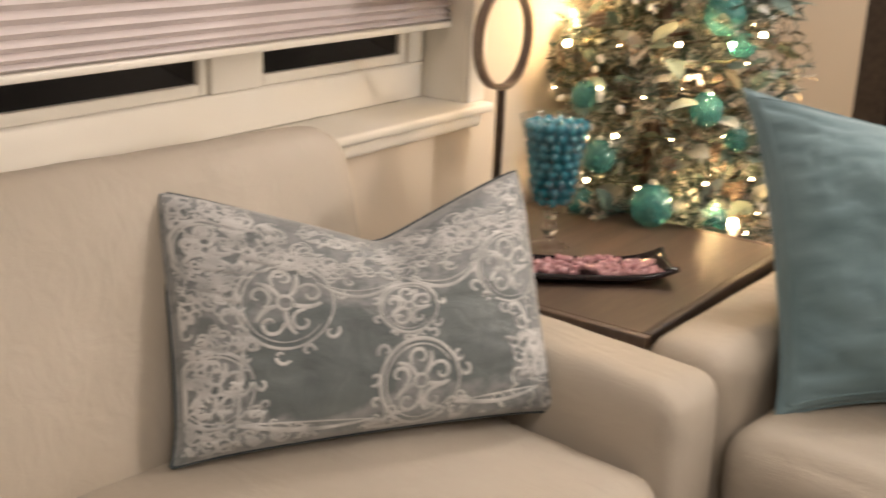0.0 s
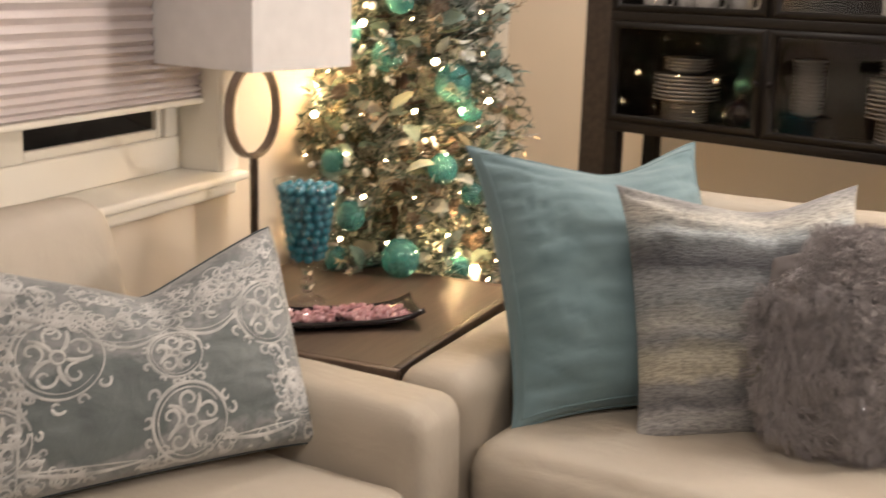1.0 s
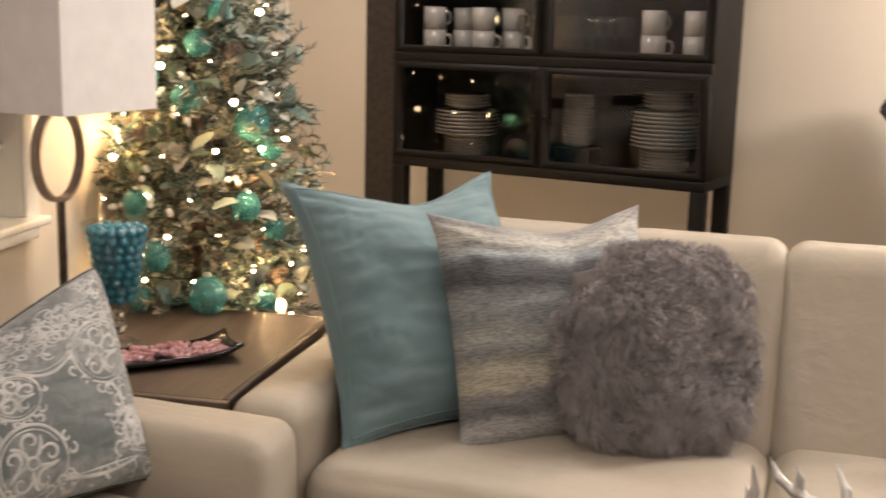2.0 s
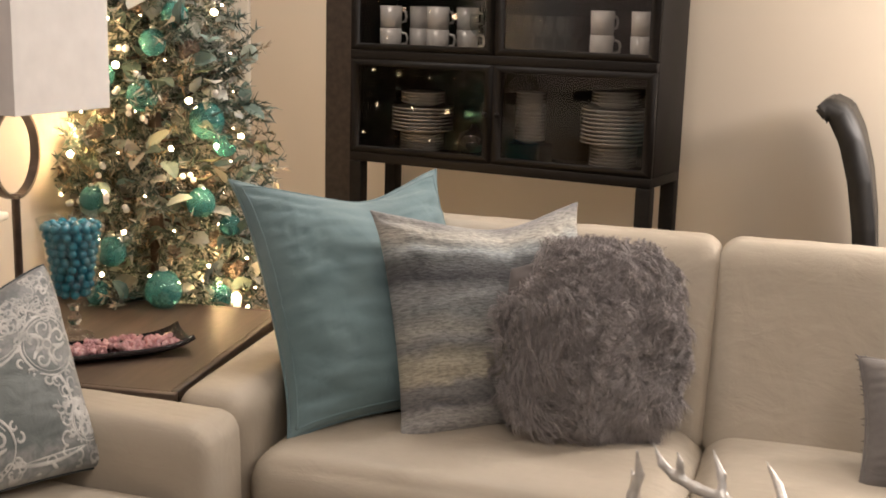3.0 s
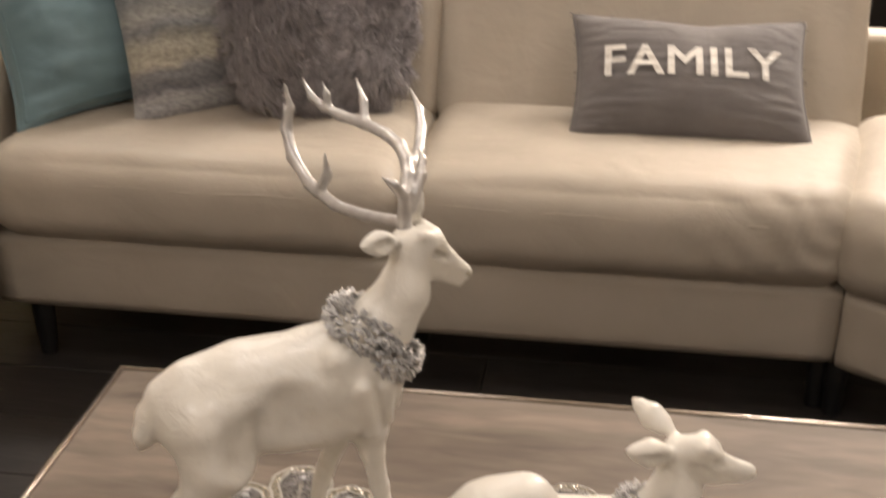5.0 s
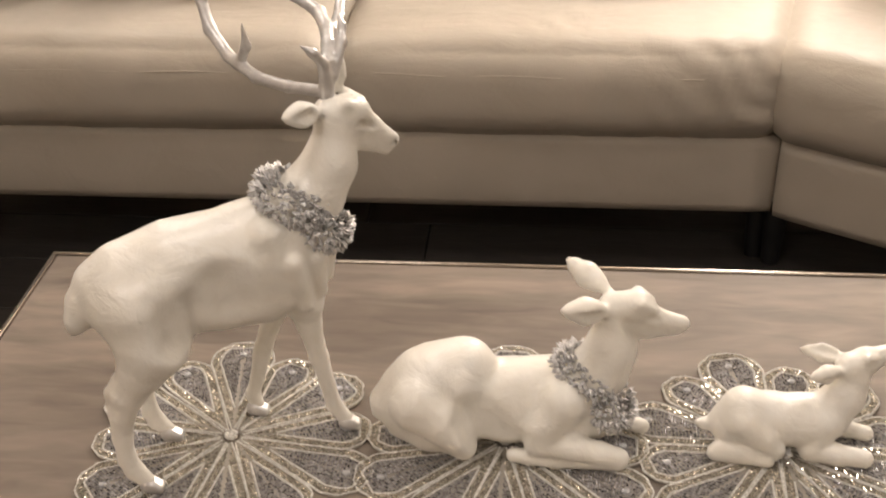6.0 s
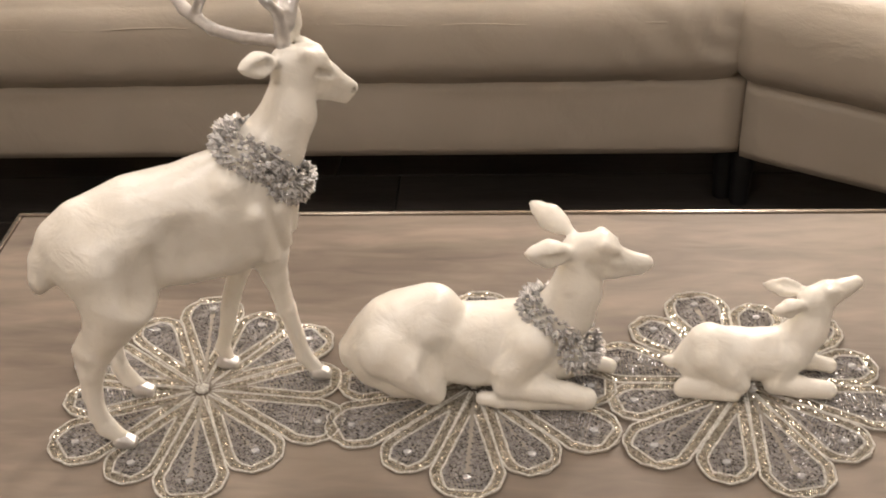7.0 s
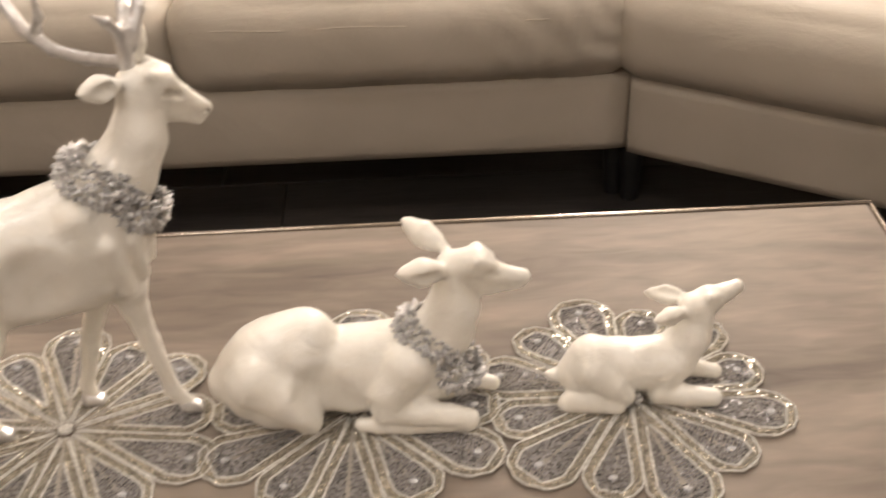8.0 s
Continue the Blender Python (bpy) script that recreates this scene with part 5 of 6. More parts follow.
    c.limb((0.984, 0.900, z0 + 0.190), (0.999, 0.905, z0 + 0.180), 0.0068, 0.0050, 0.004)
    c.limb((0.984, 0.928, z0 + 0.190), (0.999, 0.926, z0 + 0.180), 0.0068, 0.0050, 0.004)
    c.limb((0.996, 0.898, z0 + 0.172), (1.006, 0.903, z0 + 0.168), 0.0045, 0.0030, 0.004, True)
    c.limb((0.972, 0.890, z0 + 0.168), (0.986, 0.897, z0 + 0.146), 0.0055, 0.0040, 0.006, True)
    ear(c, (0.950, 0.898, z0 + 0.182), (0.898, 0.876, z0 + 0.196), (0.4, -0.85, -0.1), 0.0150)
    ear(c, (0.952, 0.930, z0 + 0.188), (0.903, 0.972, z0 + 0.204), (-0.5, 0.6, -0.1), 0.0140)
    figurine("doe_figurine", "pearl white lying doe figurine with a silver pine cone collar", ((c, 0),),
             (((0.930, 0.903, z0 + 0.094), (0.40, 0.02, 0.70), 0.037, 0.018, 520), ((0.958, 0.886, z0 + 0.062), (0.6, 0.0, 0.6), 0.026, 0.022, 420)), 6)


doe()


def fawn():
    z0 = ON_MAT
    c = Clay((1.04, 0.83, z0 - 0.01), (1.31, 1.0, 0.58), 0.0024)
    c.chain((1.110, 0.898, z0 + 0.036, 0.031), (1.140, 0.898, z0 + 0.040, 0.030), (1.178, 0.898, z0 + 0.040, 0.0290), (1.203, 0.900, z0 + 0.044, 0.0260), k=0.012)
    c.chain((1.096, 0.893, z0 + 0.036, 0.0235), (1.112, 0.893, z0 + 0.054, 0.0270), (1.134, 0.894, z0 + 0.054, 0.0200), k=0.008)
    c.chain((1.086, 0.896, z0 + 0.036, 0.0110), (1.068, 0.895, z0 + 0.032, 0.0065), (1.060, 0.893, z0 + 0.036, 0.0035), k=0.005)
    c.chain((1.110, 0.880, z0 + 0.050, 0.0230), (1.132, 0.871, z0 + 0.034, 0.0165), (1.146, 0.867, z0 + 0.022, 0.0110), k=0.003)
    c.chain((1.146, 0.868, z0 + 0.018, 0.0105), (1.110, 0.870, z0 + 0.013, 0.0120), (1.084, 0.872, z0 + 0.013, 0.0110), k=0.004)
    c.chain((1.080, 0.870, z0 + 0.010, 0.0095), (1.138, 0.862, z0 + 0.0085, 0.0085), k=0.003)
    c.limb((1.128, 0.856, z0 + 0.062), (1.154, 0.854, z0 + 0.030), 0.0045, 0.0040, 0.006, True)
    c.chain((1.198, 0.886, z0 + 0.042, 0.0190), (1.190, 0.876, z0 + 0.022, 0.0140), k=0.005)
    c.chain((1.186, 0.874, z0 + 0.016, 0.0130), (1.215, 0.870, z0 + 0.014, 0.0122), (1.246, 0.868, z0 + 0.011, 0.0108), k=0.004)
    c.chain((1.210, 0.910, z0 + 0.030, 0.0150), (1.235, 0.918, z0 + 0.013, 0.0100), (1.258, 0.914, z0 + 0.010, 0.0092), k=0.005)
    c.chain((1.205, 0.902, z0 + 0.046, 0.0260), (1.223, 0.906, z0 + 0.070, 0.0215), (1.231, 0.910, z0 + 0.094, 0.0180), k=0.010)
    c.chain((1.226, 0.912, z0 + 0.106, 0.0178), (1.243, 0.919, z0 + 0.111, 0.0155), (1.262, 0.926, z0 + 0.114, 0.0104), (1.276, 0.931, z0 + 0.118, 0.0086), k=0.005)
    c.limb((1.240, 0.906, z0 + 0.122), (1.250, 0.911, z0 + 0.121), 0.0055, 0.0040, 0.004)
    ear(c, (1.216, 0.902, z0 + 0.108), (1.174, 0.882, z0 + 0.112), (0.4, -0.8, -0.3), 0.0105, 0.004)
    ear(c, (1.220, 0.924, z0 + 0.112), (1.174, 0.940, z0 + 0.110), (0.2, -0.5, 0.6), 0.0105, 0.004)
    figurine("fawn_figurine", "small pearl white lying fawn figurine", ((c, 0),), (((1.150, 0.870, z0 + 0.010), (1, 0, 0), 0.003, 0.009, 14),), 8)


fawn()

# ---- the corner: end table, vase, dish, lamp, tree ----
END = pose(-0.60, 1.955, 0, 0, 0, 6.3)  # its near corner by the sofa arm
END_Z = 0.590


def end_table():
    t = thing("end_table", "dark walnut end table between the two sofas", "table", END)
    w, d = 0.66, 0.745
    part("tabletop", box(-w + 0.0195, -0.0195, 0.0195, d - 0.0195, END_Z - 0.024, END_Z, 0.0012), DARK_WOOD, t, smooth=False)
    for q in ((-w, -0.0, 0, 0.019), (-w, 0.0, d - 0.019, d), (-w, -w + 0.019, 0.0195, d - 0.0195)):
        part("edge_band", box(*q, END_Z - 0.026, END_Z, 0.002), DARK_WOOD, t)
    # shade of the gap along the sofa arm, put into this band's colour
    part("edge_band", box(-0.019, 0.0, 0.0195, d - 0.0195, END_Z - 0.026, END_Z + 0.001, 0.003), EDGE, t, "edge band coloured dark for the gap at the sofa arm")
    for x in (-w + 0.01, -0.07):
        for y in (0.01, d - 0.07):
            part("leg", box(x, x + 0.05, y, y + 0.05, 0, END_Z - 0.0265, 0.004), DARK_WOOD, t)


end_table()


def vase():
    x, y = -1.058, 2.268
    foot = [(0.0, 0.0), (0.046, 0.0), (0.047, 0.004), (0.030, 0.010), (0.012, 0.018), (0.010, 0.030), (0.018, 0.040), (0.016, 0.048), (0.010, 0.056), (0.010, 0.070), (0.016, 0.079), (0.0, 0.0815)]
    outer = [(0.0, 0.082), (0.020, 0.083), (0.045, 0.098), (0.055, 0.125), (0.061, 0.17), (0.068, 0.22), (0.076, 0.268), (0.083, 0.295)]
    inner = [(0.081, 0.295), (0.0735, 0.266), (0.0645, 0.22), (0.0575, 0.17), (0.0515, 0.125), (0.040, 0.104), (0.0, 0.096)]
    v = solid("glass_vase", lathe(outer + inner, 48), THIN_GLASS, "footed clear glass vase full of teal balls", "vase", pose(x, y, END_Z))
    v.visible_shadow = False
    part("foot", lathe(foot, 40), GLASS, v, "solid clear glass foot").visible_shadow = False
    rng = random.Random(3)
    me = bmesh.new()
    bmesh.ops.create_icosphere(me, subdivisions=3, radius=0.0115)
    me = mesh_of(me, "teal_ball", TEAL_BALL)
    z = 0.112
    while z < 0.290:
        r = np.interp(z, [0.098, 0.125, 0.17, 0.22, 0.268, 0.292], [0.036, 0.0515, 0.0575, 0.0645, 0.0735, 0.078]) - 0.0128
        rings = []
        rr = r
        while rr > 0.006:
            rings.append(rr)
            rr -= 0.0235
        rings.append(0.0) if rr > -0.008 else None
        for q in rings:
            n = max(1, int(2 * math.pi * q / 0.0245))
            off = rng.uniform(0, 6.28)
            for i in range(n):
                if q < r - 0.03 and z < 0.24:
                    continue
                a = off + 2 * math.pi * i / n
                solid("teal_ball", me, TEAL_BALL, "shiny teal ball in the glass vase", "ball",
                      pose(x + q * math.cos(a), y + q * math.sin(a), END_Z + z + rng.uniform(-0.002, 0.002)), "teal balls in the vase")
        z += 0.0205


vase()


def dish():
    m = pose(-0.885, 2.155, END_Z, 0, 0, 45.5)
    bm = bmesh.new()
    L, W = 0.185, 0.072
    n = 20

    def point(i, j, inner):
        u, v = -1 + 2 * i / n, -1 + 2 * j / 8
        rise = 0.004 + 0.024 * abs(u) ** 4 + 0.014 * abs(v) ** 3
        x = u * (L - (0.004 if inner else 0))
        y = v * (W - 0.014 * (1 - abs(u) ** 2) * 0.4 - (0.004 if inner else 0))
        return (x, y, rise + (0.006 if inner else 0.0) - (0.004 if not inner else 0))

    grids = [[[bm.verts.new(point(i, j, k)) for j in range(9)] for i in range(n + 1)] for k in (False, True)]
    for g, flip in ((grids[0], True), (grids[1], False)):
        for i in range(n):
            for j in range(8):
                q = (g[i][j], g[i + 1][j], g[i + 1][j + 1], g[i][j + 1])
                bm.faces.new(q[::-1] if flip else q)
    lo, hi = grids
    ring = [(i, 0) for i in range(n)] + [(n, j) for j in range(8)] + [(i, 8) for i in range(n, 0, -1)] + [(0, j) for j in range(8, 0, -1)]
    for (a, b), (c, d) in zip(ring, ring[1:] + ring[:1]):
        bm.faces.new((lo[a][b], lo[c][d], hi[c][d], hi[a][b]))
    bmesh.ops.recalc_face_normals(bm, faces=bm.faces)
    solid("tray", bm, GLAZE, "black glazed oblong tray of pink crystals", "tray", m)
    rng = random.Random(8)
    shapes = []
    for k in range(5):
        c = bmesh.new()
        bmesh.ops.create_icosphere(c, subdivisions=1, radius=0.0095)
        for v in c.verts:
            v.co *= rng.uniform(0.65, 1.15)
        shapes.append(mesh_of(c, "pink_crystal", PINK, False))
    for k in range(165):
        u, v = rng.uniform(-0.86, 0.86), rng.uniform(-0.68, 0.68)
        up = 0.016 + rng.random() * 0.014 * (1 - u * u) + 0.008 * abs(u) ** 4
        solid("pink_crystal", shapes[k % 5], PINK, "rough pink crystal in the black tray", "crystal",
              m @ pose(u * L, v * W, up, rng.uniform(0, 360), rng.uniform(0, 360), 0), "pink crystals")


dish()


def floor_lamp():
    x, y = -1.144, 2.176
    t = thing("lamp", "bronze lamp with a ring stem and a square white shade", "lamp", pose(x, y, 0, 0, 0, -6))
    base = END_Z
    part("base", lathe([(0.0, base + 0.0005), (0.044, base + 0.0005), (0.045, base + 0.006), (0.040, base + 0.011), (0.012, base + 0.018)], 40), BRONZE, t)
    part("stem", lathe([(0.010, base + 0.016), (0.010, 0.942), (0.013, 0.944), (0.013, 0.952)], 20), BRONZE, t)
    bm = bmesh.new()
    n, ra, rb, cz = 72, 0.105, 0.105, 1.050
    rows = []
    for i in range(n):
        a = 2 * math.pi * i / n
        row = []
        for dr, dy in ((-0.0045, -0.011), (0.0045, -0.011), (0.0045, 0.011), (-0.0045, 0.011)):
            row.append(bm.verts.new(((ra + dr) * math.cos(a), dy, cz + (rb + dr) * math.sin(a))))
        rows.append(row)
    for i in range(n):
        a, b = rows[i], rows[(i + 1) % n]
        for k in range(4):
            bm.faces.new((a[k], a[(k + 1) % 4], b[(k + 1) % 4], b[k]))
    bmesh.ops.recalc_face_normals(bm, faces=bm.faces)
    ring = part("ring", bm, BRONZE, t, "bronze ring in the stem", smooth=False)
    ring.rotation_euler = (0, 0, radians(104.5))
    part("neck", lathe([(0.009, 1.160), (0.009, 1.30)], 16), BRONZE, t)
    h, low, high, th = 0.158, 1.155, 1.56, 0.003
    part("shade", frame_ring(-h, h, -h, h, th, low, high, False), SHADE, t, "square white linen shade", smooth=False)
    for a, b in ((-h + 0.004, 0), (0, h - 0.004)):
        part("spider", tube([(a, 0, 1.29), (b, 0, 1.29)], 0.0025, 8), BRONZE, t)


floor_lamp()

TREE = Vector((-1.175, 2.86, 0))


def flocked(name, low, high, tan=(0.85, 0.62, 0.45)):
    """Needles under patchy artificial snow."""
    m = mat(name, low, 0.85)
    g = add(m, "ShaderNodeNewGeometry")
    r = ramp(m, g, "Random Per Island", ((0.0, low), (0.44, high), (0.70, (0.30, 0.32, 0.29)), (1.0, (0.54, 0.54, 0.50))))
    patch = ramp(m, noise_tex(m, coords(m), 6.5, 3), "Fac", ((0.46, (0, 0, 0)), (0.60, (1, 1, 1))))
    brown = mixed(m, None, 1.0, r, "Color", None, tan, "MULTIPLY")
    col = mixed(m, patch, "Color", r, "Color", brown, 0)
    link(m, col, 0, bsdf(m), "Base Color")
    return m


NEEDLES = flocked("flocked_needles", (0.03, 0.055, 0.042), (0.09, 0.13, 0.105))
SAGE = flocked("sage_leaf", (0.085, 0.14, 0.122), (0.18, 0.25, 0.22), (0.96, 0.88, 0.80))
CONE = mottled("pine_cone", (0.10, 0.065, 0.045), (0.24, 0.19, 0.15), 60.0, 0.8)
LIGHT = mat("warm_bulb", (1, 0.8, 0.5), 0.3, emit=46.0, emit_color=(1.0, 0.72, 0.40))
WIRE = mat("green_wire", (0.02, 0.03, 0.02), 0.6)


def tree_radius(z):
    return float(np.interp(z, [0.25, 0.45, 0.8, 1.2, 1.6, 2.0], [0.24, 0.31, 0.31, 0.25, 0.15, 0.02]))


def christmas_tree():
    t = thing("christmas_tree", "slim flocked Christmas tree with sage leaves and pine cones", "tree", Matrix.Translation(TREE))
    part("trunk", tube([(0, 0, 0.0), (0.005, 0, 0.6), (-0.004, 0.003, 1.2), (0, 0, 1.98)], [0.03, 0.026, 0.018, 0.005], 12), BARK, t)
    for a in (0.4, 2.5, 4.6):
        part("foot", tube([(0, 0, 0.10), (0.16 * math.cos(a), 0.16 * math.sin(a), 0.012)], [0.014, 0.011], 8), BLACK, t)
    rng = random.Random(17)
    nv, nf, lv, lf = [], [], [], []
    wood = bmesh.new()
    z = 0.30
    k = 0
    while z < 1.95:
        a = k * 2.39996 + rng.uniform(-0.2, 0.2)
        reach = tree_radius(z) * rng.uniform(0.82, 1.15)
        d = Vector((math.cos(a), math.sin(a), rng.uniform(-0.1, 0.35)))
        root, tip = Vector((0, 0, z)), Vector((0, 0, z)) + d * reach
        if rng.random() < 0.5:
            tube([root, root.lerp(tip, 0.5) - Vector((0, 0, 0.012)), tip], [0.005, 0.004, 0.002], 5, wood)
        for s in range(11):  # side sprigs along the bough
            f = 0.2 + 0.8 * (s + rng.random()) / 11
            p = root.lerp(tip, f) + Vector((0, 0, -0.02 * math.sin(math.pi * f)))
            sd = (d.normalized() * 0.8 + Vector((rng.gauss(0, 0.6), rng.gauss(0, 0.6), rng.gauss(0.1, 0.45)))).normalized()
            sl = rng.uniform(0.06, 0.11)
            for q in range(24):
                g = q / 24
                c = p + sd * sl * g
                nd = (sd * 0.75 + Vector((rng.gauss(0, 0.7), rng.gauss(0, 0.7), rng.gauss(0, 0.7)))).normalized()
                nl = rng.uniform(0.020, 0.038)
                w = nd.orthogonal().normalized()
                w.rotate(Matrix.Rotation(rng.uniform(0, 6.3), 3, nd))
                w *= rng.uniform(0.0026, 0.0052)
                i = len(nv)
                nv += [c - w, c + w, c + nd * nl]
                nf.append((i, i + 1, i + 2))
            if rng.random() < 0.46:  # broad sage leaf
                ld = (sd + Vector((rng.gauss(0, 0.4), rng.gauss(0, 0.4), rng.gauss(0.2, 0.3)))).normalized()
                wd = ld.cross(Vector((rng.gauss(0, 0.5), rng.gauss(0, 0.5), 1))).normalized()
                up = wd.cross(ld)
                ll, lw = rng.uniform(0.060, 0.105), rng.uniform(0.018, 0.031)
                i = len(lv)
                for f2, w2, b2 in ((0, 0.1, 0), (0.25, 0.8, 0.004), (0.55, 1.0, 0.004), (0.85, 0.6, -0.002), (1.0, 0.05, -0.010)):
                    m = p + ld * ll * f2 + up * b2
                    lv += [m - wd * lw * w2 + up * 0.004 * w2, m, m + wd * lw * w2 + up * 0.004 * w2]
                for r in range(4):
                    j = i + 3 * r
                    lf += [(j, j + 1, j + 4, j + 3), (j + 1, j + 2, j + 5, j + 4)]
        z += 0.0048 + 0.0022 * rng.random()
        k += 1
    tagged(part("bough_wood", wood, BARK, t), kind="stuff")
    for name, v, f, m in (("needles", nv, nf, NEEDLES), ("leaves", lv, lf, SAGE)):
        me = bpy.data.meshes.new(name)
        me.from_pydata([tuple(p) for p in v], [], f)
        me.materials.append(m)
        tagged(part(name, me, m, t), kind="stuff")
    # long thin sprays that stand out
    for zz, a, ln in ((1.22, -0.55, 0.16), (1.10, -0.5, 0.13), (0.98, -0.55, 0.15), (0.93, -0.62, 0.13), (1.32, -0.7, 0.12), (1.0, 2.9, 0.14), (0.8, 2.95, 0.12)):
        r = tree_radius(zz) * 0.85
        p = Vector((r * math.cos(a), r * math.sin(a), zz))
        d = Vector((math.cos(a), math.sin(a), 0.12))
        part("spray", tube([p, p + d * ln * 0.6, p + d * ln + Vector((0, 0, 0.012))], [0.0035, 0.005, 0.0012], 6), NEEDLES, t)
    berry = bmesh.new()
    bmesh.ops.create_icosphere(berry, subdivisions=2, radius=0.0085)
    berry = mesh_of(berry, "berry", SHADE)
    for i in range(16):  # white berries in threes
        zz, a = rng.uniform(0.75, 1.6), rng.uniform(-2.3, 0.3)
        r = tree_radius(zz) * rng.uniform(0.95, 1.06)
        for q in range(3):
            part("berry", berry, SHADE, t).location = (r * math.cos(a) + rng.gauss(0, 0.012), r * math.sin(a) + rng.gauss(0, 0.012), zz + rng.gauss(0, 0.010))
    cone = bmesh.new()
    for i in range(34):
        a, h = i * 2.4, i / 34
        r = 0.017 * math.sin(math.pi * (0.12 + 0.85 * h))
        bmesh.ops.create_cone(cone, segments=5, radius1=0.007, radius2=0.001, depth=0.012, matrix=pose(r * math.cos(a), r * math.sin(a), 0.05 * h, 0, 70, math.degrees(a)))
    cone = mesh_of(cone, "pine_cone", CONE, False)
    for i in range(44):
        zz, a = rng.uniform(0.5, 1.5), rng.uniform(-2.6, 0.6)
        r = tree_radius(zz) * rng.uniform(0.75, 1.0)
        ob = part("pine_cone", cone, CONE, t)
        ob.matrix_local = pose(r * math.cos(a), r * math.sin(a), zz, rng.uniform(-60, 60), rng.uniform(-60, 60), 0)


christmas_tree()


def baubles():
    ball = bmesh.new()
    bmesh.ops.create_uvsphere(ball, u_segments=28, v_segments=18, radius=1)
    for v in ball.verts:
        v.co.z = v.co.z * (1.0 + 0.12 * max(0, v.co.z))
    ball = mesh_of(ball, "bauble", AQUA)
    cap = lathe([(0.0, 1.28), (0.16, 1.28), (0.2, 1.22), (0.22, 1.06)], 12)
    cap = mesh_of(cap, "cap", SILVER_CAP)
    view = Vector((0.55, -0.05, 1.35))
    # (height, sideways as seen from the room, radius)
    for z, side, r in ((1.16, -0.03, 0.038), (1.09, 0.14, 0.044), (1.30, 0.00, 0.032), (0.87, 0.12, 0.036), (0.88, -0.17, 0.030), (0.74, -0.12, 0.036), (0.635, 0.015, 0.046),
                       (1.21, -0.14, 0.034), (1.37, 0.06, 0.034), (0.62, -0.16, 0.030), (0.80, 0.20, 0.028), (1.47, -0.05, 0.032), (1.02, 0.19, 0.030), (0.60, 0.17, 0.03)):
        d = view - TREE
        d.z = 0
        d.normalize()
        right = Vector((-d.y, d.x, 0))
        rad = tree_radius(z) * 0.98
        fwd = math.sqrt(max(0.01, rad * rad - side * side))
        p = TREE + right * side + d * fwd + Vector((0, 0, z))
        t = solid("bauble", ball, AQUA, "translucent aqua glass bauble in the tree", "ornament", Matrix.Translation(p) @ Matrix.Diagonal((1.12 * r, 1.12 * r, 1.12 * r, 1)), "baubles in the tree")
        part("cap", cap, SILVER_CAP, t)


baubles()


def string_lights():
    t = thing("string_lights", "warm white string lights wound round the tree", "lights", Matrix.Translation(TREE))
    rng = random.Random(29)
    bulb = bmesh.new()
    bmesh.ops.create_icosphere(bulb, subdivisions=2, radius=0.0085)
    bulb = mesh_of(bulb, "bulb", LIGHT)
    line = []
    for i in range(900):
        f = i / 899
        z = 0.42 + 1.5 * f ** 1.15
        a = 2 * math.pi * 13 * f + 0.3
        r = tree_radius(z) * (0.80 + 0.16 * noise.noise(Vector((i * 0.11, 2.0, 0))))
        line.append(Vector((r * math.cos(a), r * math.sin(a), z + 0.02 * noise.noise(Vector((i * 0.2, 7, 0))))))
    part("wire", tube(line, 0.0013, 5), WIRE, t)
    for i in range(6, 899, 6):
        p = line[i] * 1.0
        out = Vector((p.x, p.y, 0)).normalized()
        ob = part("bulb", bulb, LIGHT, t)
        s = rng.choice((0.36, 0.45, 0.58, 0.80, 1.15)) * (1.4 if line[i].z < 0.72 else 1.0)
        ob.matrix_local = Matrix.Translation(p + out * rng.uniform(0.0, 0.06)) @ Matrix.Diagonal((s, s, s, 1))


string_lights()

# ---- behind the sofa: china cabinet, dining chair and table ----
CAB = pose(-0.826, 3.512, 0, 0, 0, -12)  # its front left corner; x runs along its front
CW, CD, C0, C1, CT = 1.06, 0.27, 0.906, 1.262, 2.05


